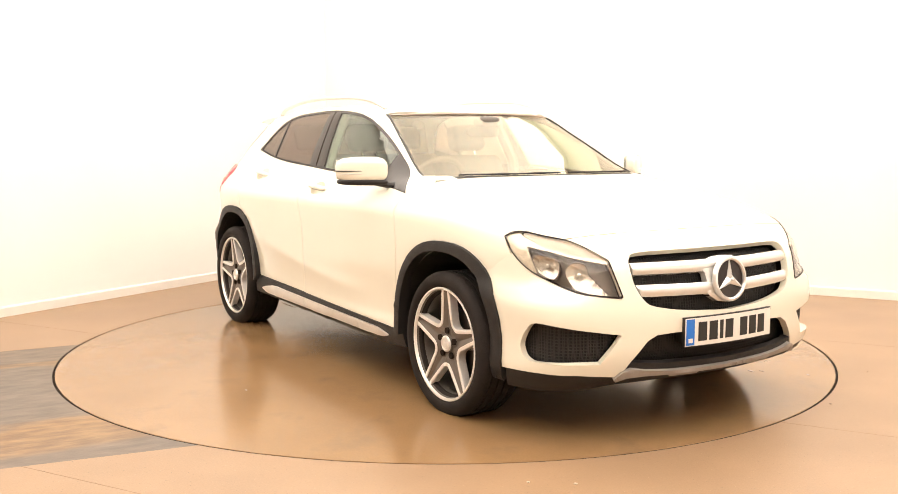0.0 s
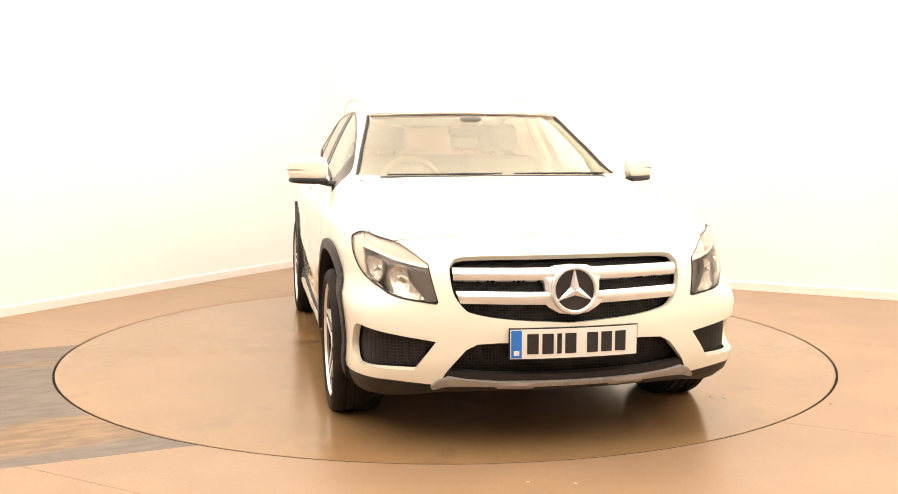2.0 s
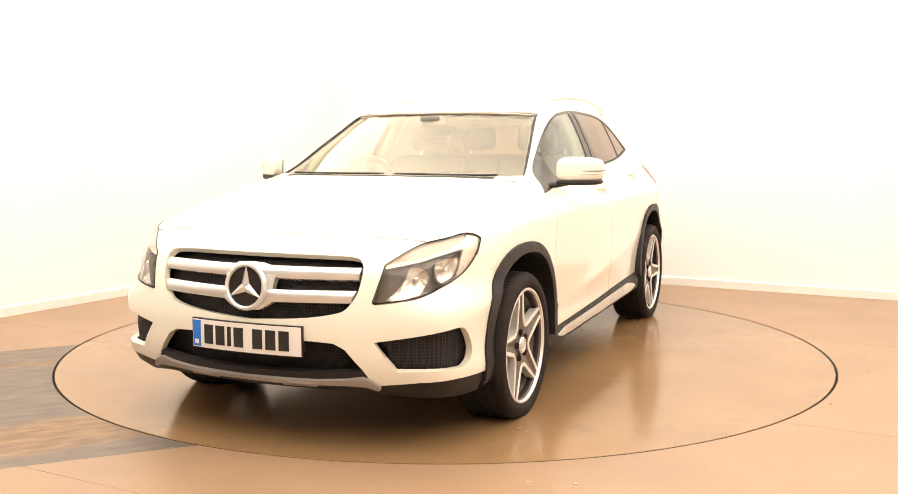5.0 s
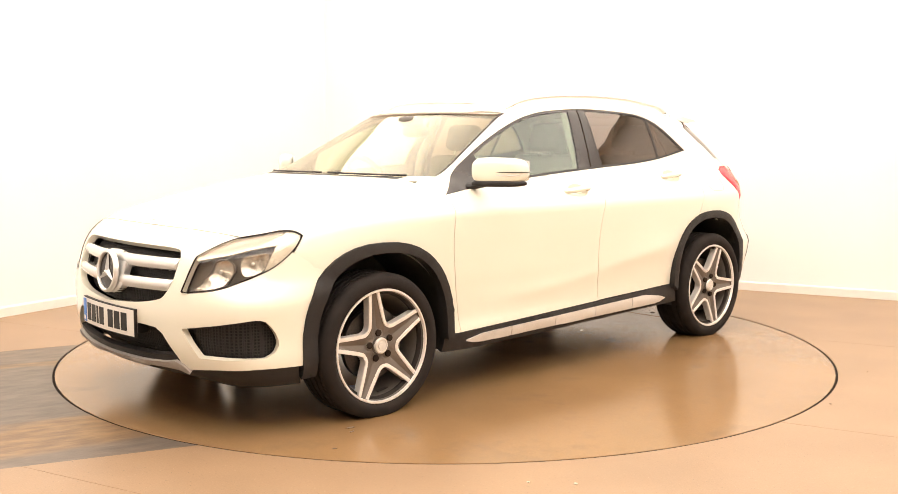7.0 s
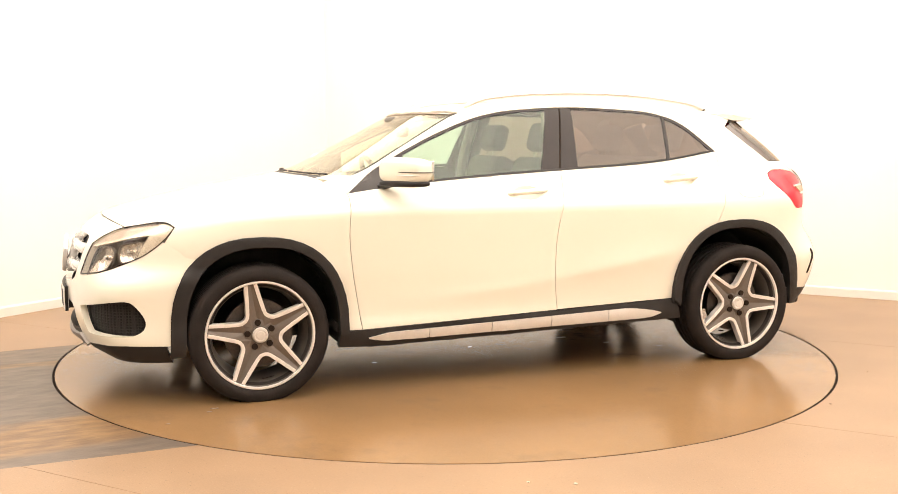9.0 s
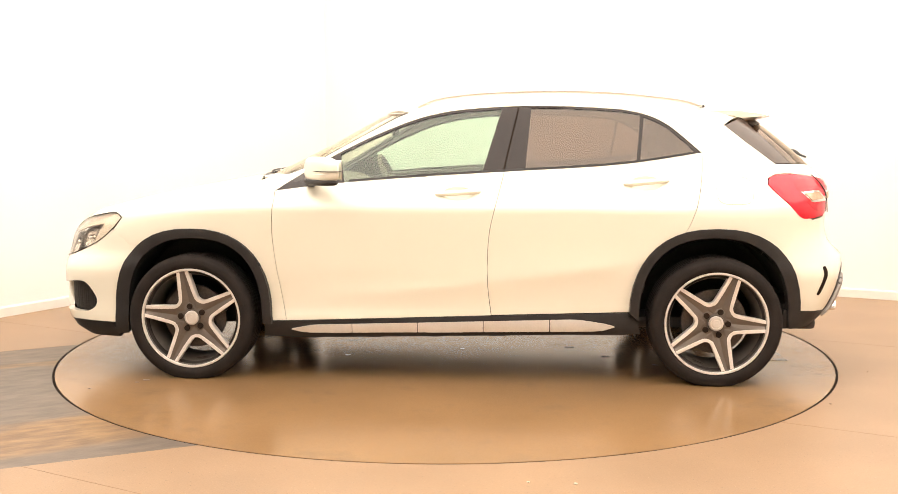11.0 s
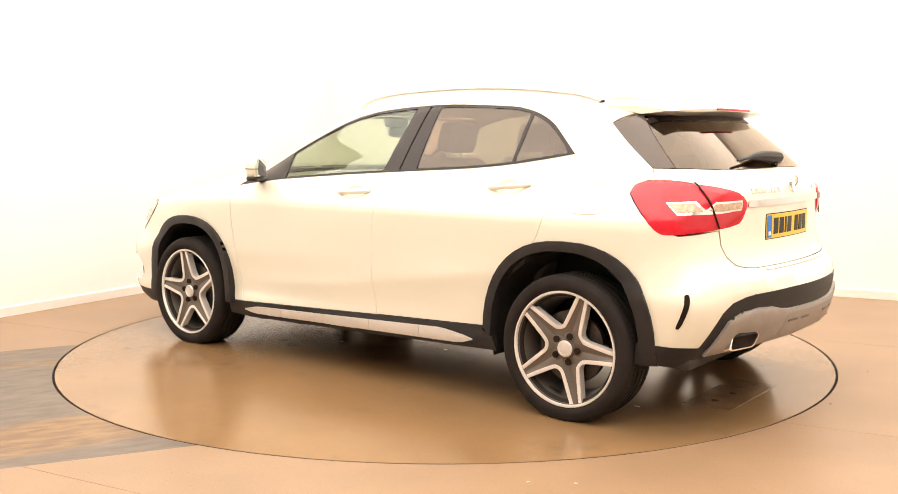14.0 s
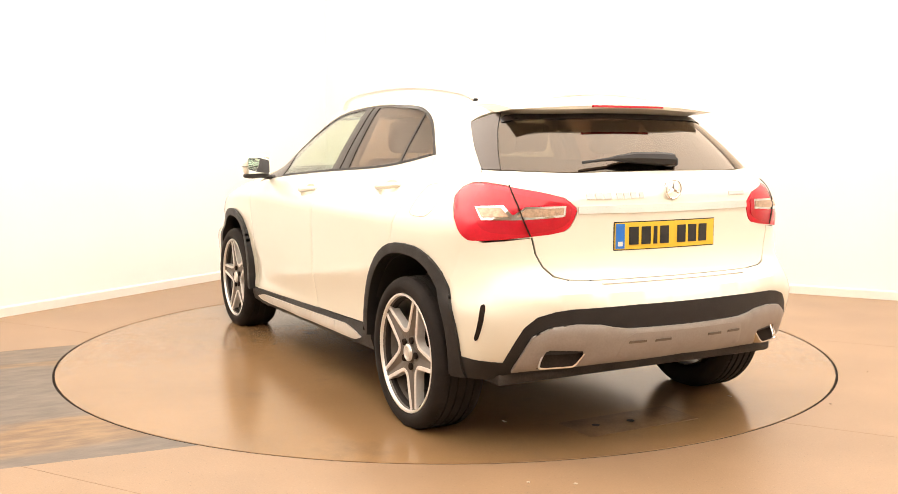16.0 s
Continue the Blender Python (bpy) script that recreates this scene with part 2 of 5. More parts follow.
def cut(outline, holes, step):
    """Triangles that fill an outline less its holes: points, triangles and rim loops."""
    loops = [dense(list(l), step * .7) for l in (outline, *holes)]
    flat = np.array([p for l in loops for p in l])
    lo, hi = flat.min(0), flat.max(0)
    gx, gy = np.meshgrid(np.arange(lo[0], hi[0], step), np.arange(lo[1], hi[1], step))
    gx[1::2] += step / 2
    grid = np.stack([gx.ravel(), gy.ravel()], -1)
    keep = within(loops[0], grid)
    for l in loops[1:]:
        keep &= ~within(l, grid)
    grid = grid[keep]
    if len(grid):
        grid = grid[np.min(np.hypot(grid[:, None, 0] - flat[None, :, 0], grid[:, None, 1] - flat[None, :, 1]), 1) > step * .45]
    pts = np.concatenate([flat, grid]) if len(grid) else flat
    edges, rims, k = [], [], 0
    for l in loops:
        rims.append(list(range(k, k + len(l))))
        edges += [(k + i, k + (i + 1) % len(l)) for i in range(len(l))]
        k += len(l)
    from mathutils.geometry import delaunay_2d_cdt
    vs, _, fs, *_ = delaunay_2d_cdt([Vector(p) for p in pts], edges, [], 0, 1e-6)
    vs = np.array([tuple(v) for v in vs])
    fs = np.array([f for f in fs if len(f) == 3])
    mid = vs[fs].mean(1)
    keep = within(loops[0], mid)
    for l in loops[1:]:
        keep &= ~within(l, mid)
    return vs, fs[keep]


def sheet(name, view, outline, mat, parent, off=0.0, thick=0.012, step=0.045, holes=(), lining=None, label="", mirrored=False, soft=0.0015, smooth=35, lift=None):
    """A curved panel of the car's skin, cut to an outline, with thickness."""
    pts, tri = cut(outline, holes, step)
    p = onto(view, pts[:, 0], pts[:, 1])
    n = outward(p)
    a, b, c = p[tri[:, 0]], p[tri[:, 1]], p[tri[:, 2]]
    flip = (np.cross(b - a, c - a) * n[tri[:, 0]]).sum(1) < 0
    tri[flip] = tri[flip][:, ::-1]
    count = {}
    for f in tri:
        for i in range(3):
            e = (f[i], f[(i + 1) % 3])
            count[e] = 1
    rim = [e for e in count if (e[1], e[0]) not in count]
    out = np.full(len(p), float(off))
    if lift:
        out = out + lift(pts)
    if soft:
        out[list({v for e in rim for v in e})] -= soft
    made = []
    for sign in ((1, -1) if mirrored else (1,)):
        bm = bmesh.new()
        s = np.array([1, sign, 1])
        top = [bm.verts.new(v) for v in (p + n * out[:, None]) * s]
        low = [bm.verts.new(v) for v in (p + n * (out - thick)[:, None]) * s]
        for f in tri:
            f = f if sign == 1 else f[::-1]
            bm.faces.new([top[i] for i in f])
            bm.faces.new([low[i] for i in f[::-1]]).material_index = 1 if lining else 0
        for i, j in rim:
            q = (top[j], top[i], low[i], low[j])
            bm.faces.new(q if sign == 1 else q[::-1])
        made.append(part(name, bm, mat, parent, label, smooth, (lining,) if lining else ()))
    return made


def mirror_half(half):
    """A whole outline from its half on the car's left: pairs (across, up)."""
    return list(half) + [(-a, b) for a, b in reversed(half) if abs(a) > 1e-6]


# ---- the car's skin: half widths, nose and tail over the height ----
def pchip(xs, ys, q):
    xs, ys = np.array(xs, float), np.array(ys, float)
    h, d = np.diff(xs), np.diff(ys) / np.diff(xs)
    m = np.zeros(len(xs))
    m[0], m[-1] = d[0], d[-1]
    for i in range(1, len(xs) - 1):
        if d[i - 1] * d[i] > 0:
            w1, w2 = 2 * h[i] + h[i - 1], h[i] + 2 * h[i - 1]
            m[i] = (w1 + w2) / (w1 / d[i - 1] + w2 / d[i])
    i = np.clip(np.searchsorted(xs, q) - 1, 0, len(xs) - 2)
    t = (np.clip(q, xs[0], xs[-1]) - xs[i]) / h[i]
    return ((1 + 2 * t) * (1 - t) ** 2 * ys[i] + t * (1 - t) ** 2 * h[i] * m[i]
            + t * t * (3 - 2 * t) * ys[i + 1] + t * t * (t - 1) * h[i] * m[i + 1])


XC = -0.35
ZS = np.linspace(0.1, 1.62, 1200)
NOSE = pchip([.1, .2, .26, .30, .40, .50, .58, .66, .74, .79, .835, .865, .90, .95, 1.00, 1.04, 1.066, 1.10, 1.2, 1.3, 1.40, 1.425, 1.445, 1.46, 1.475, 1.6],
             [2.05, 2.12, 2.195, 2.215, 2.235, 2.235, 2.228, 2.213, 2.185, 2.15, 2.095, 2.04, 1.92, 1.71, 1.45, 1.22, 1.085, .99, .785, .59, .40, .32, .17, -.02, -.34, -.345], ZS)
TAIL = pchip([.1, .25, .30, .40, .5, .6, .65, .70, .75, .81, .9, .97, 1.03, 1.08, 1.11, 1.2, 1.3, 1.36, 1.40, 1.425, 1.445, 1.46, 1.475, 1.6],
             [-1.90, -1.985, -2.045, -2.125, -2.16, -2.17, -2.15, -2.085, -2.055, -2.045, -2.045, -2.05, -2.04, -2.0, -1.965, -1.865, -1.745, -1.67, -1.60, -1.48, -1.25, -.95, -.36, -.355], ZS)
WIDE = pchip([.1, .20, .25, .31, .38, .5, .6, .72, .80, .885, .93, .96, 1.0, 1.03, 1.06, 1.09, 1.2, 1.3, 1.38, 1.42, 1.445, 1.46, 1.475, 1.6],
             [.80, .845, .868, .877, .87, .876, .886, .893, .898, .9005, .884, .864, .835, .81, .785, .764, .712, .66, .615, .585, .545, .46, .02, .015], ZS)
POWER = pchip([.1, .55, .66, 1.1, 1.38, 1.43, 1.475, 1.6], [18, 18, 9, 9, 7, 4.5, 2.4, 2.4], ZS)
SIDE_BOW = pchip([.1, .9, 1.0, 1.6], [.003, .003, .006, .009], ZS)
NOSE_BOW = 0.27
TAIL_BOW = pchip([.1, .60, .70, 1.6], [.32, .30, .20, .20], ZS)


def skin(x, y, z):
    """Below 0 inside the car's skin, above 0 outside."""
    y = np.abs(y)
    nose, tail, wide = np.interp(z, ZS, NOSE), np.interp(z, ZS, TAIL), np.interp(z, ZS, WIDE)
    n, bow = np.interp(z, ZS, POWER), np.interp(z, ZS, SIDE_BOW)
    dx = x - XC
    ease = np.clip(np.abs(dx) / 0.5, 0, 1)
    u = np.where(dx > 0, (dx + NOSE_BOW * y * y * ease) / np.maximum(nose - XC, .004), (-dx + np.interp(z, ZS, TAIL_BOW) * y * y * ease) / np.maximum(XC - tail, .004))
    v = (y + bow * x * x) / wide
    return (np.clip(u, 0, 9) ** n + np.clip(v, 0, 9) ** n) ** (1 / n) - 1


def onto(view, a, b):
    """Points of the skin seen along an axis. side: x, z; front and rear: y, z; top: x, y; nose and stern: arc round an upright axis, z."""
    a, b = np.array(a, float), np.array(b, float)
    lo, hi = np.zeros(len(a)), np.ones(len(a))

    def at(t):
        if view == "side":
            return a, t * 1.2, b
        if view == "front":
            return XC + t * 3, a, b
        if view == "rear":
            return XC - t * 3, a, b
        if view == "top":
            return a, b, .78 + t * .8
        if view == "nose":
            return 1 + 1.7 * t * np.cos(a / 1.2), 1.7 * t * np.sin(a / 1.2), b
        return -1 - 1.7 * t * np.cos(a / 1.2), 1.7 * t * np.sin(a / 1.2), b
    for _ in range(34):
        mid = (lo + hi) / 2
        inside = skin(*at(mid)) < 0
        lo, hi = np.where(inside, mid, lo), np.where(inside, hi, mid)
    return np.stack(np.broadcast_arrays(*at(lo)), -1)


def outward(p):
    e = 2e-3
    g = np.stack([skin(p[:, 0] + e * (i == 0), p[:, 1] + e * (i == 1), p[:, 2] + e * (i == 2))
                  - skin(p[:, 0] - e * (i == 0), p[:, 1] - e * (i == 1), p[:, 2] - e * (i == 2)) for i in range(3)], -1)
    return g / np.maximum(np.linalg.norm(g, axis=1), 1e-9)[:, None]
# ---- the booth: two white walls meeting behind the turntable, vinyl floor, ceiling with light panels ----
CORNER, ALONG_LEFT, ALONG_RIGHT = Vector((-1.227, 4.16, 0)), Vector((-0.5095, -0.8605, 0)), Vector((0.8824, -0.4705, 0))
CEILING = 3.3
RADIUS = 2.2465
ROOM = [CORNER, CORNER + ALONG_RIGHT * 9.6, CORNER + ALONG_RIGHT * 9.6 + ALONG_LEFT * 13, CORNER + ALONG_LEFT * 13]
MIDDLE = sum(ROOM, Vector()) / 4


def wall(name, a, b, label):
    """An upright wall 0.12 m thick that stands outside the line from a to b, with a skirting inside."""
    d = (b - a).normalized()
    n = Vector((-d.y, d.x, 0))
    if n.dot(MIDDLE - a) < 0:
        n = -n
    bm = slab([(-.13, -.06), ((b - a).length + .13, -.06), ((b - a).length + .13, CEILING), (-.13, CEILING)], .12, lambda u, v, w: a + d * u - n * w + Vector((0, 0, v)))
    w = part(name, bm, WALL)
    tagged(w, label, "wall", kind="structure")
    prof = [(0, 0), (.016, 0), (.016, .062), (.011, .072), (0, .074)]
    bm = bmesh.new()
    ends = [[bm.verts.new(p + n * u + Vector((0, 0, v))) for u, v in prof] for p in (a + d * .016, b - d * .016)]
    for i in range(len(prof)):
        j = (i + 1) % len(prof)
        bm.faces.new((ends[0][i], ends[0][j], ends[1][j], ends[1][i]))
    bm.faces.new(ends[0])
    bm.faces.new(ends[1][::-1])
    bmesh.ops.recalc_face_normals(bm, faces=bm.faces)
    tagged(part("baseboard", bm, SKIRT, smooth=0), "low white painted skirting board along the wall", "skirting", kind="structure")


wall("wall_north", ROOM[0], ROOM[1], "plain white painted studio wall")
wall("wall_west", ROOM[3], ROOM[0], "plain white painted studio wall")
wall("wall_east", ROOM[1], ROOM[2], "plain white painted studio wall")
wall("wall_south", ROOM[2], ROOM[3], "plain white painted studio wall")


def flat_piece(name, outline, holes, mat, z, step, label, category, kind, parent=None):
    pts, tri = cut(outline, holes, step)
    bm = bmesh.new()
    vs = [bm.verts.new((x, y, z)) for x, y in pts]
    for f in tri:
        bm.faces.new([vs[i] for i in f])
    bmesh.ops.recalc_face_normals(bm, faces=bm.faces)
    if bm.faces[0:1] and sum(f.normal.z for f in bm.faces) < 0:
        bmesh.ops.reverse_faces(bm, faces=bm.faces)
    rim = [e for e in bm.edges if len(e.link_faces) == 1]
    low = bmesh.ops.extrude_edge_only(bm, edges=rim)["geom"]
    for v in (g for g in low if isinstance(g, bmesh.types.BMVert)):
        v.co.z -= .004
    ob = part(name, bm, mat, parent, smooth=0)
    if category:
        tagged(ob, label, category, kind=kind)
    elif label:
        tagged(ob, label)
    return ob


def circle(r, n=160, x=0.0, y=0.0):
    return [(x + r * math.cos(2 * math.pi * i / n), y + r * math.sin(2 * math.pi * i / n)) for i in range(n)]


# the subfloor under the vinyl, with the round pit of the turntable
bm = bmesh.new()
bm.faces.new([bm.verts.new((p.x, p.y, -.06)) for p in ROOM])
bmesh.ops.recalc_face_normals(bm, faces=bm.faces)
if next(iter(bm.faces)).normal.z < 0:
    bmesh.ops.reverse_faces(bm, faces=bm.faces)
tagged(part("floor", bm, PIT, smooth=0), "dark bare subfloor under the vinyl", "floor", kind="structure")

# vinyl laid in rolls two metres wide, parallel to the right-hand wall, and a slate-look strip that leads to the turntable
ROLL = Vector((0.4705, 0.8824))
LINE = Vector((0.8824, -0.4705))
STRIP_A, STRIP_B = [(-8.0, -3.02), (-2.64, -.224), (-1.6, .31)], [(-0.6, -1.83), (-1.021, -2.009), (-1.695, -2.295), (-8.2, -5.06)]
STRIP = STRIP_A + STRIP_B


def clip(poly, n, d, keep_above):
    """The part of a polygon on one side of the line n.p = d."""
    out = []
    for a, b in zip(poly, [*poly[1:], *poly[:1]]):
        sa, sb = (n.x * a[0] + n.y * a[1] - d), (n.x * b[0] + n.y * b[1] - d)
        if not keep_above:
            sa, sb = -sa, -sb
        if sa >= 0:
            out.append(a)
        if (sa >= 0) != (sb >= 0):
            t = sa / (sa - sb)
            out.append((a[0] + (b[0] - a[0]) * t, a[1] + (b[1] - a[1]) * t))
    return out


def fill(name, outline, keep, mat, z, parent=None):
    """Fills an outline with triangles, keeping those whose middle passes the test, and gives them a thin edge."""
    from mathutils.geometry import delaunay_2d_cdt
    rings = [dense(outline, .5), circle(RADIUS + .002, 240), dense(STRIP, .4)]
    pts, edges = [], []
    for r in rings:
        k = len(pts)
        pts += r
        edges += [(k + i, k + (i + 1) % len(r)) for i in range(len(r))]
    vs, _, fs, *_ = delaunay_2d_cdt([Vector(p) for p in pts], edges, [], 0, 1e-6)
    vs = np.array([tuple(v) for v in vs])
    fs = np.array(fs)
    mid = vs[fs].mean(1)
    ok = within(outline, mid) & (np.hypot(mid[:, 0], mid[:, 1]) > RADIUS + .0005)
    ok &= within(STRIP, mid) if keep == "strip" else ~within(STRIP, mid)
    fs = fs[ok]
    if not len(fs):
        return None
    bm = bmesh.new()
    made = {i: bm.verts.new((*vs[i], z)) for i in sorted(set(fs.ravel().tolist()))}
    for f in fs:
        bm.faces.new([made[i] for i in f.tolist()])
    bmesh.ops.recalc_face_normals(bm, faces=bm.faces)
    if sum(f.normal.z for f in bm.faces) < 0:
        bmesh.ops.reverse_faces(bm, faces=bm.faces)
    rim = [e for e in bm.edges if len(e.link_faces) == 1]
    low = bmesh.ops.extrude_edge_only(bm, edges=rim)["geom"]
    for v in (g for g in low if isinstance(g, bmesh.types.BMVert)):
        v.co.z -= .06
    return part(name, bm, mat, parent, smooth=0)


room_plan = [(p.x, p.y) for p in ROOM]
joints = [-.79 + 1.975 * k for k in range(-5, 4)]
for lo, hi in zip([-99, *joints], [*joints, 99]):
    piece = clip(clip(room_plan, ROLL, lo + .0012, True), ROLL, hi - .0012, False)
    if len(piece) > 2:
        ob = fill("floor_vinyl", piece, "rolls", FLOOR, 0.0)
        if ob:
            tagged(ob, "tan speckled vinyl flooring laid in wide rolls", "floor", kind="structure")
ob = fill("floor_strip", room_plan, "strip", SLATE, -.0005)
tagged(ob, "grey and rust slate-look vinyl strip leading to the turntable", "floor", kind="structure")

bm = slab([(p.x, p.y) for p in ROOM], .1, lambda u, v, w: Vector((u, v, CEILING + w)))
tagged(part("ceiling", bm, WALL, smooth=0), "plain white ceiling", "ceiling", kind="structure")


def ceiling_light(m):
    e = new("ceiling_light")
    e.matrix_basis = m
    tagged(e, "large square opal light panel set in the ceiling", "ceiling light", "ceiling lights")
    w = 1.70
    part("diffuser", box(-w / 2, w / 2, -w / 2, w / 2, -.045, -.03, .0), PANEL, e)
    bm = bmesh.new()
    for x0, x1, y0, y1 in ((-.84, -.81, -.84, .84), (.81, .84, -.84, .84), (-.81, .81, -.84, -.81), (-.81, .81, .81, .84)):
        box(x0, x1, y0, y1, -.03, 0, bm=bm)
    part("frame", bm, SKIRT, e, smooth=0)
    return e


lamp = None
for i in range(5):
    for j in range(5):
        c = CORNER + ALONG_RIGHT * (1.05 + 1.702 * i) + ALONG_LEFT * (1.05 + 1.702 * j)
        m = pose(c.x, c.y, CEILING, 0, 0, -28.07)
        lamp = ceiling_light(m) if lamp is None else (copy_thing(lamp, m) and lamp)

# ---- the turntable ----
turntable = new("turntable")
tagged(turntable, "round tan vinyl-topped vehicle turntable flush with the floor", "turntable")
bm = lathe([(0, -.001), (RADIUS - .012, -.001), (RADIUS - .011, -.003), (RADIUS - .011, -.05), (0, -.05)], 200)
for v in bm.verts:
    v.co = Vector((v.co.x, v.co.z, v.co.y))
bmesh.ops.recalc_face_normals(bm, faces=bm.faces)
part("disc", bm, DISC, turntable)
# Dark ring fills the gap round the disc; its shade is in the colour.
bm = lathe([(RADIUS - .011, -.05), (RADIUS - .011, -.003), (RADIUS, -.003), (RADIUS, -.05)], 200, close=True)
for v in bm.verts:
    v.co = Vector((v.co.x, v.co.z, v.co.y))
bmesh.ops.recalc_face_normals(bm, faces=bm.faces)
part("edge_seal", bm, PIT, turntable, "dark ring standing for the shaded gap round the disc")
cover = part("access_cover", box(-1.97, -1.735, -.25, .352, -.001, .0012, .0008, 1), material("cover_plate", (.225, .137, .072), .19, vary=.2, scale=9, bump=.15), turntable, "flush rectangular access cover with screw holes", smooth=0)
for x, y in ((-1.84, .227), (-1.857, .049)):
    bm = lathe([(0, 0), (.018, 0), (.018, .0012), (0, .0012)], 14)
    bmesh.ops.transform(bm, matrix=pose(x, y, .0014, 90), verts=bm.verts)
    part("screw_hole", bm, PIT, cover)
rng = random.Random(4)
SCRAP = material("pale_scrap", (.6, .52, .42), .6, vary=.2)
STAIN = material("dark_scuff", (.17, .11, .07), .5, vary=.3)
for x, y, s, pale in ((-.747, .063, .03, 1), (-.107, .135, .014, 1), (-1.834, .19, .012, 1), (-.35, -.1, .02, 0), (.408, -1.445, .012, 0), (1.504, 1.011, .018, 0), (1.53, 1.06, .014, 0), (1.72, 1.198, .012, 0), (-1.2, .5, .02, 0), (-1.6, .55, .016, 1), (-.95, .30, .016, 1), (.55, .35, .012, 1), (-1.75, -.65, .015, 0)):
    n = 7
    ring = [(x + s * (0.5 + rng.random()) * math.cos(6.283 * i / n), y + s * .5 * (0.5 + rng.random()) * math.sin(6.283 * i / n)) for i in range(n)]
    part("scrap" if pale else "scuff", slab(ring, .0016, lambda u, v, w: Vector((u, v, -.001 + w))), SCRAP if pale else STAIN, turntable, smooth=0)

for x, y, s in ((0.302, -2.446, .006), (.473, -2.464, .009), (1.826, -1.391, .006), (2.281, -.749, .005)):
    n = 8
    ring = [(x + s * (0.6 + .5 * rng.random()) * math.cos(6.283 * i / n), y + s * (0.6 + .5 * rng.random()) * math.sin(6.283 * i / n)) for i in range(n)]
    bit = part("crumb", slab(ring, .003, lambda u, v, w: Vector((u, v, w))), SCRAP if y < -2 else STAIN, smooth=0)
    tagged(bit, "tiny pale crumb lying on the vinyl floor" if y < -2 else "tiny dark speck of dirt on the vinyl floor", "debris")

# ---- the car ----
car = new("car")
tagged(car, "pearl white five-door crossover car with black wheel-arch cladding", "car")


def arch(cx, rx, rz, zc, z_end0, z_end1, n=22, power=2.4):
    """A wheel arch from its front foot over the top to its rear foot, pairs (x, z)."""
    out = []
    for i in range(n + 1):
        a = math.pi * i / n
        c, s = math.cos(a), math.sin(a)
        out.append((cx + rx * math.copysign(abs(c) ** (2 / power), c), zc + rz * abs(s) ** (2 / power)))
    return [(out[0][0] + .004, z_end0), *out, (out[-1][0] - .004, z_end1)]


F_OUT, F_IN, F_MID = arch(1.338, .42, .455, .335, .232, .30), arch(1.325, .362, .408, .335, .236, .30), arch(1.333, .39, .43, .335, .29, .312)
R_OUT, R_IN, R_MID = arch(-1.355, .43, .458, .345, .372, .30), arch(-1.345, .375, .413, .345, .33, .30), arch(-1.35, .402, .435, .345, .374, .385)


def to_view(view, pts3):
    if view == "nose":
        return [(1.2 * math.atan2(y, x - 1), z) for x, y, z in pts3]
    if view == "stern":
        return [(1.2 * math.atan2(y, -1 - x), z) for x, y, z in pts3]
    if view == "side":
        return [(x, z) for x, y, z in pts3]
    if view == "top":
        return [(x, y) for x, y, z in pts3]
    return [(y, z) for x, y, z in pts3]


def recast(points, view, other):
    """Pairs of one view as pairs of another, by way of the skin."""
    a = np.array(points, float)
    return to_view(other, onto(view, a[:, 0], a[:, 1]))


# lines that neighbouring panels share
LAMP_F = spline([(1.02, .842), (.985, .860), (.93, .866), (.83, .851), (.74, .836), (.66, .806), (.572, .757)], 4) + [(.522, .612), (.53, .606)] + spline([(.611, .616), (.70, .632), (.79, .663), (.885, .705), (.95, .752), (.995, .80)], 4)
HOOD_FRONT = [(0, .864), (.2, .8635), (.4, .861), (.6, .854), (.70, .846), (.755, .8395)]
LAMP_TOP = [p for p in LAMP_F if p[0] > .755 and p[1] > .838]
HOOD_SIDE = spline([recast([min(LAMP_TOP, key=lambda p: abs(p[0] - .905))], "nose", "top")[0], (1.5, .79), (1.25, .80), (1.1, .782), (1.0, .735)], 5)
HOOD_BACK = [(.70, 1.056), (.5, 1.061), (.25, 1.064), (0, 1.065)]
hood_front_top = recast(HOOD_FRONT, "nose", "top")
hood_side_xz = recast(HOOD_SIDE, "top", "side")
hood_back_top = recast(HOOD_BACK, "front", "top")
SCREEN_SIDE = spline([(.708, 1.068), (.683, 1.123), (.648, 1.21), (.608, 1.30), (.568, 1.392)], 3)
screen_side_xz = recast(SCREEN_SIDE, "front", "side")
BELT = spline([(.905, .985), (.615, 1.021), (.2, 1.054), (-.277, 1.084), (-.70, 1.107), (-.99, 1.134), (-1.299, 1.182)], 4)
WINDOW_TOP = spline([(.905, .985), (.76, 1.085), (.648, 1.149), (.509, 1.222), (.36, 1.290), (.199, 1.352), (.08, 1.384), (-.045, 1.405), (-.284, 1.424), (-.52, 1.428), (-.84, 1.413), (-.96, 1.396), (-1.05, 1.370), (-1.12, 1.335), (-1.18, 1.290), (-1.299, 1.182)], 4)
ROOF_EDGE = spline([(screen_side_xz[-1][0], 1.392), (.2, 1.420), (0, 1.435), (-.4, 1.442), (-.9, 1.438), (-1.2, 1.418), (-1.36, 1.378), (-1.435, 1.330)], 4)
DOOR_FRONT = spline([(.905, .985), (.898, .946), (.907, .782), (.89, .60), (.87, .48), (.842, .312)], 4)
DOOR_MID = spline([(-.284, 1.084), (-.25, .95), (-.213, .797), (-.201, .65), (-.203, .504), (-.221, .352)], 4)
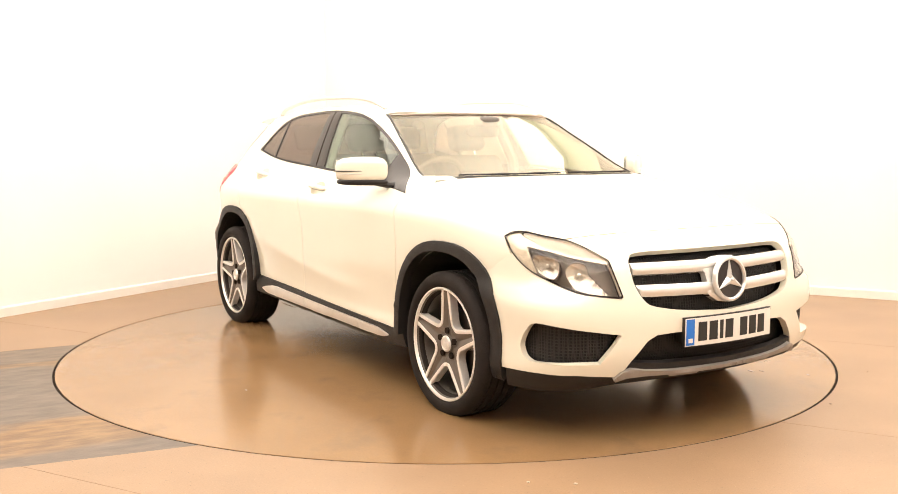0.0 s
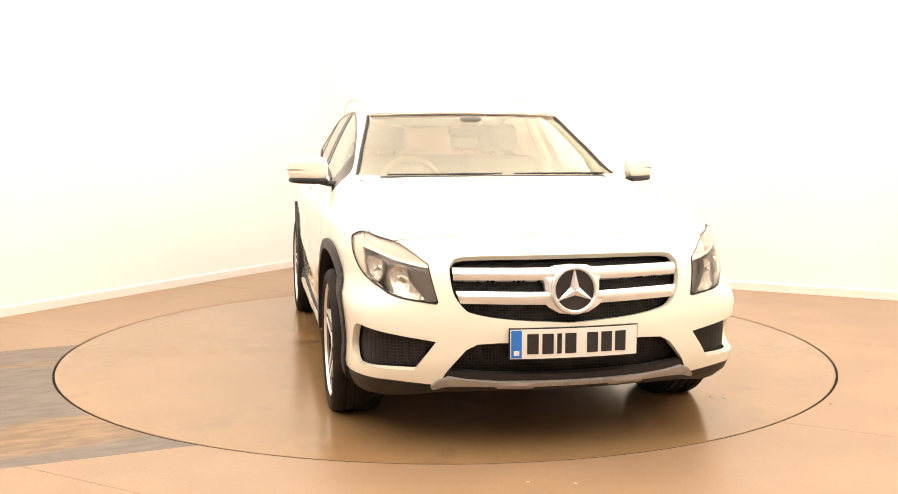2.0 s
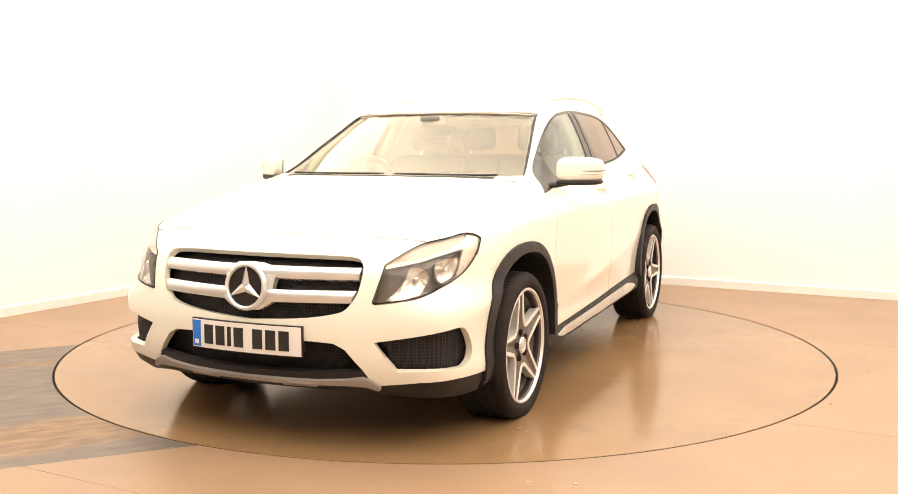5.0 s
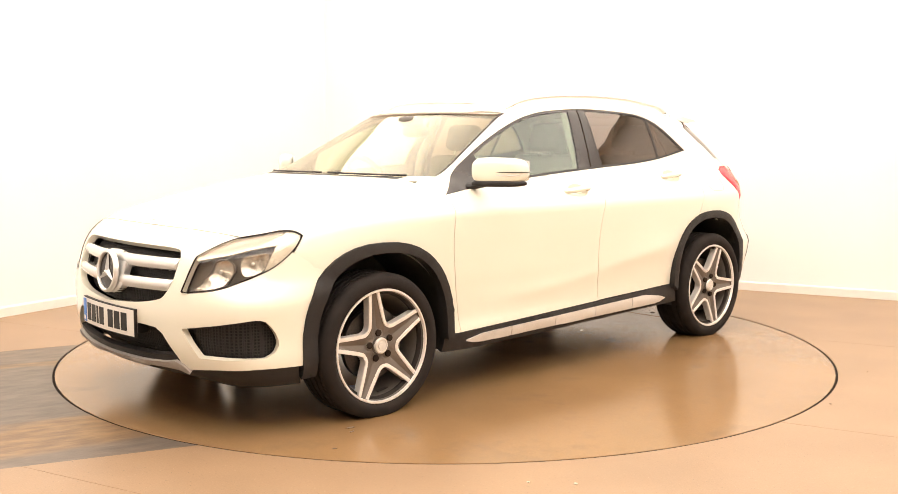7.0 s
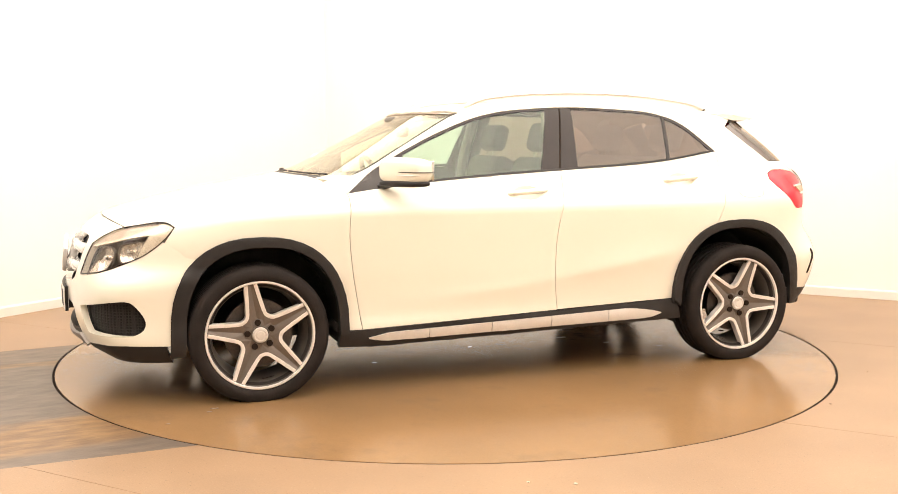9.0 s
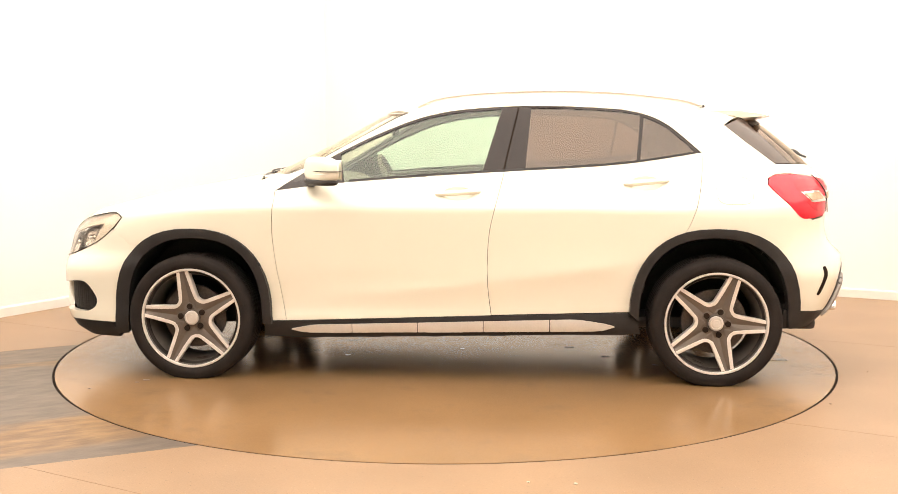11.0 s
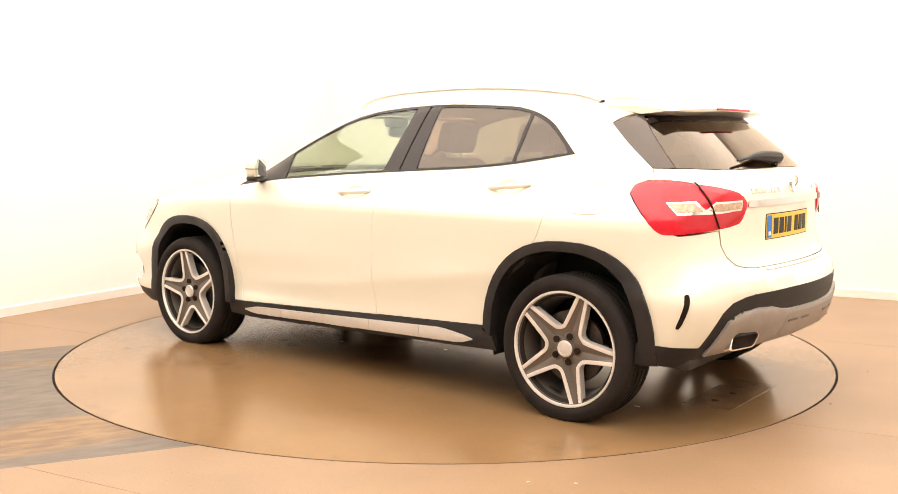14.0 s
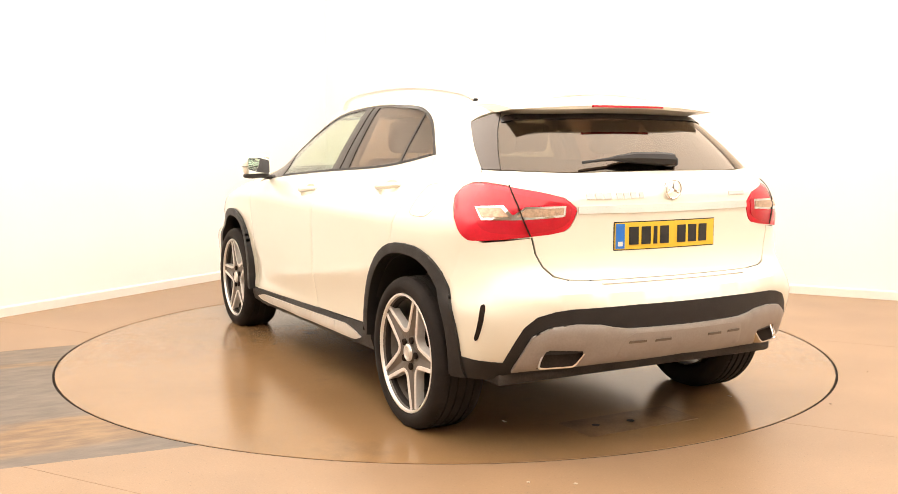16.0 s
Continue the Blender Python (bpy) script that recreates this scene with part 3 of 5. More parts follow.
DOOR_BACK = spline([(-1.299, 1.182), (-1.292, 1.078), (-1.262, .953), (-1.215, .82), (-1.185, .777)], 4)
LAMP_R = spline([(1.078, 1.02), (1.048, 1.052), (.985, 1.072), (.90, 1.072), (.82, 1.065), (.669, 1.045), (.559, 1.02)], 3) + spline([(.522, .993), (.503, .968), (.53, .91), (.558, .888)], 3) + spline([(.62, .877), (.703, .869), (.829, .857), (.94, .850), (.975, .857), (1.005, .88), (1.035, .925), (1.066, .985)], 3)


def shifted(line, dx):
    return [(x + dx, z) for x, z in line]


# bonnet, roof and glass of the nose
lamp_edge_top = recast([(a, b + .0006) for a, b in LAMP_TOP[::-1] if a < .885], "nose", "top")
bonnet = mirror_half([(y, x) for x, y in hood_front_top] + [(y, x) for x, y in lamp_edge_top] + [(y, x) for x, y in HOOD_SIDE[1:]] + [(y, x) for x, y in hood_back_top[1:]])
sheet("bonnet", "top", [(b, a) for a, b in bonnet], PAINT, car, step=.05, lining=DARK)
roof_side = recast(ROOF_EDGE, "side", "top")
SCREEN_TOP = [(0, 1.405), (.2, 1.404), (.4, 1.400), (.568, 1.392)]
GATE_TOP = [(.62, 1.352), (.50, 1.372), (.30, 1.388), (0, 1.394)]
roof = mirror_half([(y, x) for x, y in recast(SCREEN_TOP, "front", "top")[:-1]] + [(y, x) for x, y in roof_side] + [(y, x) for x, y in recast(GATE_TOP, "rear", "top")[1:]])
sheet("roof", "top", [(b, a) for a, b in roof], PAINT, car, step=.05, lining=LINING)
screen = mirror_half([(0, 1.074), (.35, 1.073), *SCREEN_SIDE, (.4, 1.398), (.2, 1.402), (0, 1.403)])
inner = mirror_half([(0, 1.080), (.35, 1.079), *[(a - .016, b) for a, b in SCREEN_SIDE if 1.078 < b < 1.37], (.55, 1.381), (.4, 1.387), (.2, 1.391), (0, 1.392)])
for ob in sheet("windscreen", "front", screen, GLASS_SCREEN, car, off=-.010, thick=.005, label="bright reflecting windscreen"):
    ob.visible_shadow = False
sheet("windscreen_border", "front", screen, GLOSS_BLACK, car, off=-.016, thick=.004, holes=[inner], label="black windscreen edge band")
sheet("cowl", "front", mirror_half([(0, 1.0655), (.25, 1.0645), (.5, 1.0615), (.60, 1.0595), (.605, 1.0695), (.5, 1.0715), (.35, 1.0725), (0, 1.0735)]), CLAD, car, off=-.005, thick=.02, soft=0, step=.03, label="black scuttle below the windscreen")
for sign in (1, -1):
    sheet("screen_corner", "top", [(x, sign * y) for x, y in [(1.015, .597), (1.0, .65), (.965, .695), (1.02, .735), (.96, .795), (.925, .772), (.845, .714), (.863, .700), (.922, .650), (.957, .60)]], PAINT, car, off=-.0025, thick=.012, soft=0, step=.02)

edge = [(a - .003, b) for a, b in SCREEN_SIDE]
for sign in (1, -1):
    sheet("screen_edge_trim", "front", [(sign * a, b) for a, b in edge + [(a - .006, b) for a, b in edge[::-1]]], CLAD, car, off=-.0015, thick=.016, soft=0, step=.03, label="black trim along the windscreen edge")
sheet("screen_top_trim", "front", mirror_half([(0, 1.4035), (.2, 1.4025), (.4, 1.3985), (.55, 1.392), (.55, 1.3895), (.4, 1.3965), (.2, 1.4005), (0, 1.4015)]), LAMP_BROW, car, off=-.004, thick=.006, soft=0, step=.03)

# front bumper with its openings
GRILLE = spline([(.0, .790), (.25, .789), (.43, .784), (.472, .764), (.484, .73), (.475, .65), (.44, .592), (.393, .566), (.245, .542), (0, .526)], 4)
grille_nose = recast(GRILLE, "front", "nose")
INTAKE = [(0, .452), (.30, .452), (.385, .447), (.43, .424), (.50, .338)]
intake_nose = recast(INTAKE, "front", "nose")
FOG = [(.528, .456)] + spline([(.68, .481), (.80, .500), (.865, .503), (.898, .475), (.926, .41), (.915, .365), (.882, .343)], 4) + [(.75, .340), (.612, .338)]
front_arch_nose = recast([p for p in F_MID if p[0] > 1.6 and .285 < p[1] < .70][::-1], "side", "nose")
start = min(range(len(LAMP_F)), key=lambda i: abs(LAMP_F[i][0] - .745) + 3 * abs(LAMP_F[i][1] - .837))
lamp_run = [p for p in LAMP_F[start:]]
bumper = [(a, b - .002) for a, b in HOOD_FRONT[:-1]] + [(.748, .835)] + [(a, b - .003) for a, b in lamp_run if a < .985] + front_arch_nose + [(1.0, .29), (.85, .297), (.7, .293), (.53, .275)] + intake_nose[::-1]
bumper = mirror_half(bumper)
sheet("front_bumper", "nose", bumper, PAINT, car, step=.04, holes=[mirror_half(grille_nose), FOG, [(-a, b) for a, b in FOG]], lining=DARK, thick=.03)
lip = mirror_half([(0, .315), (.35, .322), (.49, .337), (.53, .273), (.7, .291), (.85, .295), (1.0, .288), (1.0, .202), (.7, .205), (.53, .232), (.3, .242), (0, .242)])
sheet("front_lip", "nose", lip, CLAD, car, off=-.004, thick=.03, label="black plastic lower bumper lip")
sheet("skid_plate", "nose", mirror_half([(0, .290), (.3, .294), (.42, .303), (.485, .315), (.525, .300), (.556, .272), (.545, .262), (.50, .276), (.42, .279), (.31, .276), (.30, .268), (.16, .267), (.15, .274), (0, .274)]), SKID, car, off=.016, thick=.018, step=.02, soft=.005, label="silver front skid trim")
sheet("lower_grille", "nose", mirror_half([(0, .47), (.42, .47), (.56, .34), (.55, .28), (0, .27)]), MESH, car, off=-.07, thick=.01, label="black lower air intake mesh")
for sign in (1, -1):
    sheet("fog_grille", "nose", [(sign * a, b) for a, b in [(.51, .47), (.88, .515), (.95, .40), (.90, .315), (.60, .315)]], MESH, car, off=-.04, thick=.01, label="black honeycomb side intake")
grill_back = mirror_half([(a * 1.03, .66 + (b - .66) * 1.06) for a, b in grille_nose])
sheet("grille_mesh", "nose", grill_back, MESH, car, off=-.06, thick=.01, label="black radiator grille mesh")
for z0, z1, w, dip in ((.700, .750, .474, .004), (.608, .658, .466, .010)):
    top = [(w * t, z1 - dip * (1 - t)) for t in (0, .35, .7, 1)]
    low = [(w * t * (.995 if z0 > .65 else .965), z0 - dip * (1 - t)) for t in (1, .7, .35, 0)]
    sheet("grille_bar", "front", mirror_half(top + low), SILVER_BAR, car, off=-.006, thick=.04, step=.011, label="broad silver grille louvre", soft=.004,
          lift=lambda p: .010 * np.sin(np.clip((p[:, 1] - z0) / (z1 - z0), 0, 1) * math.pi) ** .7 - .004)
sheet("badge_surround", "front", mirror_half([(0, .758), (.06, .754), (.10, .744), (.135, .735), (.138, .715), (.116, .69), (.112, .655), (.116, .63), (.135, .618), (.10, .588), (.06, .566), (0, .558)]), SILVER_BAR, car, off=-.004, thick=.03, step=.014, soft=.006, label="silver moulding round the grille badge")

# headlights
for sign in (1, -1):
    outline = [(sign * a, b) for a, b in LAMP_F]
    lens = sheet("headlight", "nose", outline, LENS, car, off=.001, thick=.004, step=.02, label="clear halogen headlight with grey housing", soft=.001)[0]
    lens.visible_shadow = False
    sheet("housing", "nose", outline, LAMP_GREY, lens, off=-.045, thick=.01, step=.03)
    top_line = [(a, b - .001) for a, b in LAMP_F if b > .757 and .575 < a < .945 and b > .70 + .16 * (a - .5)]
    top_line = [p for p in top_line if p[1] > np.interp(p[0], [.574, .717, .833, .94], [.758, .781, .809, .850])]
    # Tan reflection along the lamp's top edge, put into this sheet's colour.
    sheet("brow", "nose", [(sign * a, b) for a, b in top_line + [(.574, .758), (.717, .781), (.833, .809), (.93, .852)]], LAMP_BROW, lens, off=-.008, thick=.010, step=.016)
    around = [(a - .002, b) for a, b in LAMP_F if a > .945 and b > .842][::-1] + [(a - .003, b) for a, b in LAMP_F[::-1] if a > .87 and b < .812]
    strip = [(.574, .757), (.717, .780), (.833, .808), (.935, .851)] + around + [(.868, .700), (.885, .745), (.912, .808), (.809, .792), (.717, .769), (.576, .743)]
    sheet("light_strip", "nose", [(sign * a, b) for a, b in strip], CLEAR_WHITE, lens, off=-.006, thick=.010, step=.016)
    c = np.array(LAMP_F).mean(0)
    sheet("lamp_seal", "nose", outline, GLOSS_BLACK, lens, off=.0016, thick=.006, step=.02, soft=0, holes=[[(sign * (a + (c[0] - a) * .018), b + (c[1] - b) * .035) for a, b in LAMP_F]])
    # two D-shaped faceted reflectors, the inner one drawn out to a point, each with a bulb shield
    for line, bulb in (([(.884, .775), (.808, .772), (.776, .756), (.774, .71), (.796, .679), (.854, .694), (.879, .727)], (.822, .732)),
                       ([(.742, .734), (.706, .755), (.664, .744), (.650, .702), (.609, .656), (.572, .622), (.623, .620), (.676, .637), (.719, .653), (.749, .70)], (.694, .702))):
        cx, cz = bulb
        bowl = sheet("reflector", "nose", [(sign * a, b) for a, b in spline(line, 3, closed=True)], REFLECTOR, lens, off=-.018, thick=.004, step=.009, soft=0, smooth=20,
                     lift=lambda p: -.022 * np.clip(1 - ((np.abs(p[:, 0]) - cx) ** 2 + (p[:, 1] - cz) ** 2) / .0042, 0, 1) + .0012 * np.sign(np.sin(p[:, 0] * 260)) * np.sin(p[:, 1] * 120), label="faceted chrome reflector bowl")[0]
        q = onto("nose", [sign * cx], [cz])[0]
        out = Vector(outward(np.array([q]))[0])
        bm = lathe([(0, .008), (.008, .006), (.011, 0), (.011, -.02), (0, -.02)], 14)
        bmesh.ops.transform(bm, matrix=Matrix.Translation(Vector(q) - out * .020) @ Vector((0, 1, 0)).rotation_difference(out).to_matrix().to_4x4(), verts=bm.verts)
        part("bulb_cap", bm, CHROME, lens)
        ring = spline([(a + (cx - a) * -.05, b + (cz - b) * -.05) for a, b in line], 3, closed=True)
        inside = spline([(a + (cx - a) * .03, b + (cz - b) * .03) for a, b in line], 3, closed=True)
        sheet("reflector_rim", "nose", [(sign * a, b) for a, b in ring], LAMP_GREY, lens, off=-.013, thick=.02, step=.02, soft=0, holes=[[(sign * a, b) for a, b in inside]])

# wings, doors and quarters
def creases(p):
    """Relief pressed into the flank: a sharp shoulder line and a lower ridge that climbs to the rear arch."""
    x, z = p[:, 0], p[:, 1]

    def ridge(d, height, below, above):
        d = np.where(d < 0, -d / below, d / above)
        return height * np.exp(-(np.sqrt(d * d + .02) - .141))
    low = np.interp(x, [-1.1, -.82, -.54, -.25, .035, .33, .63, .9], [.665, .614, .567, .529, .492, .463, .445, .435])
    top = np.interp(x, [-1.2, -.93, -.24, .5, .88, 1.16, 1.43, 1.6], [.905, .915, .922, .922, .914, .902, .884, .872])
    fade_low = np.clip((x + 1.10) / .35, 0, 1) * np.clip((.72 - x) / .45, 0, 1)
    fade_top = np.clip((x + 1.18) / .40, 0, 1) * np.clip((1.50 - x) / .35, 0, 1)
    return ridge(z - low, .0105, .10, .075) * fade_low + ridge(z - top, .006, .09, .03) * fade_top


lamp_top_back = recast([(a, b + .0006) for a, b in LAMP_TOP[::-1] if a >= .90] + [(1.008, .815), (1.0, .80), (.985, .772)], "nose", "side")
front_arch_wing = [p for p in F_MID if not (p[0] > 1.6 and p[1] < .69) and p[1] >= .312]
front_arch_wing = [p for p in front_arch_wing if p[0] < 1.655]
wing = lamp_top_back + [(1.662, .688)] + front_arch_wing + shifted(DOOR_FRONT[::-1], .0028) + [(.935, 1.02)] + recast([(1.0, .735)], "top", "side") + hood_side_xz[::-1][1:-1]
sheet("front_wing", "side", wing, PAINT, car, mirrored=True, lining=TRIM, step=.022, lift=creases)
door = DOOR_FRONT + [(.842, .312), (-.221, .350)] + DOOR_MID[::-1] + [p for p in BELT[::-1] if p[0] > -.28]
HANDLES = ((.062, -.164, .972, .986), (-.893, -1.119, 1.024, 1.042))


def handle_bowl(k, grow=1.0):
    """The oval of the hand recess behind a pull handle, pairs (x, z)."""
    x0, x1, z0, z1 = HANDLES[k]
    return [((x0 + x1) / 2 + .080 * grow * math.cos(a), (z0 + z1) / 2 - .006 + .036 * grow * math.sin(a)) for a in (2 * math.pi * i / 28 for i in range(28))]


front_doors = sheet("front_door", "side", door, PAINT, car, holes=[handle_bowl(0)], mirrored=True, lining=TRIM, step=.018, lift=creases)
belt_back = [p for p in BELT if p[0] < -.29]
door_arch = [p for p in R_MID if p[0] > -1.18 and p[1] > .376]
door = shifted(DOOR_MID, -.0028) + [(-.225, .352), (-.944, .374)] + door_arch + DOOR_BACK[::-1] + belt_back[::-1]
rear_doors = sheet("rear_door", "side", door, PAINT, car, holes=[handle_bowl(1)], mirrored=True, lining=TRIM, step=.018, lift=creases)
for k, doors in enumerate((front_doors, rear_doors)):
    mx, mz = np.array(handle_bowl(k)).mean(0)
    cups = sheet("handle_recess", "side", handle_bowl(k, 1.01), PAINT, car, off=-.0005, thick=.004, step=.012, soft=0, mirrored=True, smooth=60,
                 lift=lambda p: -.026 * np.clip(1 - ((p[:, 0] - mx) / .0808) ** 2 - ((p[:, 1] - mz) / .0364) ** 2, 0, 1) ** .6)
    for cup, leaf in zip(cups, doors):
        cup.parent = leaf
SEAM_R = [(float(a), float(b)) for a, b in np.linspace(recast([(.975, .872)], "stern", "side")[0], (-1.700, .655), 9)]
quarter_arch = [p for p in R_MID if -1.70 < p[0] <= -1.192 and p[1] > .655]
lamp_side = recast([(.955, 1.076), (.99, 1.076), (1.052, 1.056), (1.084, 1.02), (1.070, .98), (1.032, .915), (1.0, .874)], "stern", "side")
quarter = ([(.94, 1.018), (.93, 1.035)] + recast([(.715, 1.050)], "front", "side") + [(x + .004, z) for x, z in screen_side_xz] + ROOF_EDGE + recast([(1.145, 1.325), (1.06, 1.235), (.955, 1.124)], "stern", "side")
           + lamp_side + SEAM_R + quarter_arch[::-1] + [(x - .0028, z) for x, z in DOOR_BACK[::-1]] + [(x, z + .001) for x, z in WINDOW_TOP[::-1]])
sheet("side_frame", "side", quarter, PAINT, car, mirrored=True, lining=LINING, step=.04)
flap = [(-1.446 + .092 * math.copysign(abs(math.cos(a)) ** .55, math.cos(a)), .992 + .068 * math.copysign(abs(math.sin(a)) ** .55, math.sin(a))) for a in (2 * math.pi * i / 40 for i in range(40))]
ring = [(-1.446 + (x + 1.446) * .975, .992 + (z - .992) * .967) for x, z in flap]
seam = material("panel_seam_gap", (.42, .36, .28), .7, vary=.1)
sheet("fuel_flap_seam", "side", flap, seam, car, off=.0008, thick=.002, holes=[ring], step=.03, soft=0, label="outline gap of the fuel filler flap")

# side glass and its black surrounds
FRONT_GLASS = [(.545, 1.034)] + [p for p in BELT if -.165 < p[0] < .54] + [(-.171, 1.084), (-.270, 1.412)] + [(x, z - .012) for x, z in WINDOW_TOP[::-1] if -.265 < x < .60]
REAR_GLASS = [(-.392, 1.096)] + [(x, z + .006) for x, z in BELT if -.96 < x < -.40] + [(-.965, 1.142), (-.995, 1.378)] + [(x, z - .012) for x, z in WINDOW_TOP[::-1] if -.98 < x < -.43] + [(-.425, 1.414)]
QUARTER_GLASS = [(-.982, 1.142)] + [(x, z + .006) for x, z in BELT if -1.25 < x < -.985] + [(-1.262, 1.188)] + [(x + .012, z - .012) for x, z in WINDOW_TOP[::-1] if -1.25 < x < -1.01] + [(-1.012, 1.372)]
for name, line, mat, label in (("front_window", FRONT_GLASS, GLASS_CLEAR, "green-tinted front door window"), ("rear_window_side", REAR_GLASS, GLASS_DARK, "brown privacy rear door window"), ("quarter_window", QUARTER_GLASS, GLASS_DARK, "small brown privacy quarter window")):
    for i, ob in enumerate(sheet(name, "side", line, mat, car, off=-.006, thick=.004, mirrored=True, label=label, soft=0)):
        ob.visible_shadow = False
        ob.parent = (front_doors if name == "front_window" else rear_doors)[i]
sheet("window_surround", "side", [(x, z - .001) for x, z in WINDOW_TOP] + [(x, z + .001) for x, z in BELT[::-1][1:-1]], GLOSS_BLACK, car, off=-.002, thick=.012, holes=[FRONT_GLASS, REAR_GLASS, QUARTER_GLASS], mirrored=True, step=.03, label="gloss black window surround and door pillars")
sheet("pillar_seam", "side", [(-.278, 1.092), (-.286, 1.092), (-.362, 1.418), (-.354, 1.418)], PIT, car, off=-.0005, thick=.004, mirrored=True, soft=0)
sheet("window_trim", "side", [(x, z) for x, z in BELT if -1.29 < x < .54] + [(x, z + .012) for x, z in BELT[::-1] if -1.29 < x < .54], CLAD, car, off=.002, thick=.006, mirrored=True, soft=.002, step=.03)

# cladding: arches, sills and silver step pads
def flare(p):
    """How far the cladding stands off the skin to reach the flare's width."""
    fade = np.clip((1.68 - p[:, 0]) / .22, 0, 1) * np.clip((p[:, 0] + 1.80) / .2, 0, 1)
    return .002 + np.clip(np.where(p[:, 0] > 0, .903, .897) - np.interp(p[:, 1], ZS, WIDE), 0, .04) * fade


sheet("front_arch_trim", "side", F_OUT + F_IN[::-1], CLAD, car, off=.011, thick=.055, lift=flare, mirrored=True, step=.03, label="grained black wheel-arch cladding", soft=.004)
sheet("rear_arch_trim", "side", R_OUT + R_IN[::-1], CLAD, car, off=.011, thick=.055, lift=flare, mirrored=True, step=.03, label="grained black wheel-arch cladding", soft=.004)
sheet("sill", "side", [(.955, .305), (.84, .309), (-.23, .347), (-.95, .370), (-.985, .262), (.77, .222), (.965, .230)], CLAD, car, off=.008, thick=.03, mirrored=True, label="black plastic sill", soft=.004)
STEP_TOP, STEP_LOW = [(.814, .272), (.70, .293), (-.66, .334), (-.80, .315), (-.85, .302)], [(.814, .268), (.74, .252), (-.77, .277), (-.82, .287), (-.85, .298)]
for x0, x1 in ((.814, .50), (.496, .16), (.156, -.18), (-.184, -.52), (-.524, -.85)):
    xs = np.linspace(x0, x1, 7)
    up = [(x, float(np.interp(-x, [-a for a, b in STEP_TOP], [b for a, b in STEP_TOP]))) for x in xs]
    dn = [(x, float(np.interp(-x, [-a for a, b in STEP_LOW], [b for a, b in STEP_LOW]))) for x in xs[::-1]]
    sheet("step_pad", "side", up + dn, SILVER, car, off=.018, thick=.01, mirrored=True, step=.03, label="silver sill step trim", soft=.003)

# tail: gate, lamps, bumper, skid trim, exhausts
lamp_gate = [p for p in LAMP_R if p[0] < .80]
gate = mirror_half([(0, 1.119), (.52, 1.114), (.80, 1.122), (.952, 1.1235), (.953, 1.0775), (.90, 1.077), (.82, 1.070)] + [(a - .005, b) for a, b in lamp_gate if a < .79] + [(.69, .866), (.675, .80), (.645, .752), (.60, .718), (.548, .704), (.45, .698), (0, .698)])
sheet("tailgate", "stern", gate, PAINT, car, lining=DARK, step=.04, thick=.02)
for sign in (1, -1):
    split = [(.795, 1.062), (.755, .99), (.728, .922), (.705, .872)]
    lamp_line = [(sign * a, b) for a, b in LAMP_R]
    lamp_part = sheet("tail_light", "stern", lamp_line, RED, car, off=.005, thick=.03, step=.03, label="red wraparound tail light with clear insert", soft=.006)[0]
    sheet("lamp_split", "stern", [(sign * a, b) for a, b in split + [(a - .006, b) for a, b in split[::-1]]], PIT, lamp_part, off=.0125, thick=.004, step=.02, soft=0)
    chev = spline([(.943, 1.026), (.90, 1.043), (.818, 1.045), (.704, 1.021), (.547, .994), (.528, .964), (.56, .910), (.703, .881), (.86, .886), (.92, .918), (.946, .972)], 3, closed=True)
    sheet("inner_lens", "stern", [(sign * a, b) for a, b in chev], RED_DARK, lamp_part, off=.0072, thick=.004, step=.03, soft=.002)
    sheet("clear_insert", "stern", [(sign * a, b) for a, b in [(.937, .980), (.811, .988), (.775, .955), (.765, .955), (.72, .984), (.553, .988), (.558, .947), (.719, .936), (.90, .931)]], CHROME, lamp_part, off=.0092, thick=.004, step=.025, soft=.001, label="chrome-framed clear insert")
    sheet("indicator", "stern", [(sign * a, b) for a, b in [(.925, .973), (.818, .979), (.787, .946), (.898, .940)]], LAMP_INNER, lamp_part, off=.0112, thick=.004, step=.02, soft=0)
    sheet("reverse_lamp", "stern", [(sign * a, b) for a, b in [(.757, .949), (.718, .976), (.563, .980), (.567, .955), (.70, .945)]], LAMP_INNER, lamp_part, off=.0112, thick=.004, step=.02, soft=0)

rear_arch_stern = recast([p for p in R_MID if p[0] < -1.70 and .38 < p[1] < .65], "side", "stern")
SLOT = spline([(.887, .606), (.873, .611), (.868, .597), (.874, .55), (.888, .50), (.902, .468), (.912, .464), (.916, .474), (.905, .51), (.894, .555)], 3)
bumper = mirror_half([(0, .6955), (.45, .6953), (.55, .7005), (.605, .712), (.65, .748), (.682, .80), (.697, .864), (.80, .852), (.895, .844), (.955, .860)] + recast(SEAM_R, "side", "stern")
                     + rear_arch_stern + [(1.06, .385), (.80, .372), (.748, .469), (.715, .52), (.666, .562), (.60, .582), (.539, .590), (.25, .599), (0, .600)])
sheet("rear_bumper", "stern", bumper, PAINT, car, lining=DARK, step=.04, thick=.03)
# No opening is cut: the slot's shade is a dark sheet on the bumper.
for sign in (1, -1):
    sheet("bumper_slot", "stern", [(sign * a, b) for a, b in SLOT], PIT, car, off=.0015, thick=.008, soft=0, step=.015, label="dark sheet laid on the rear bumper as a shaded vertical slot")
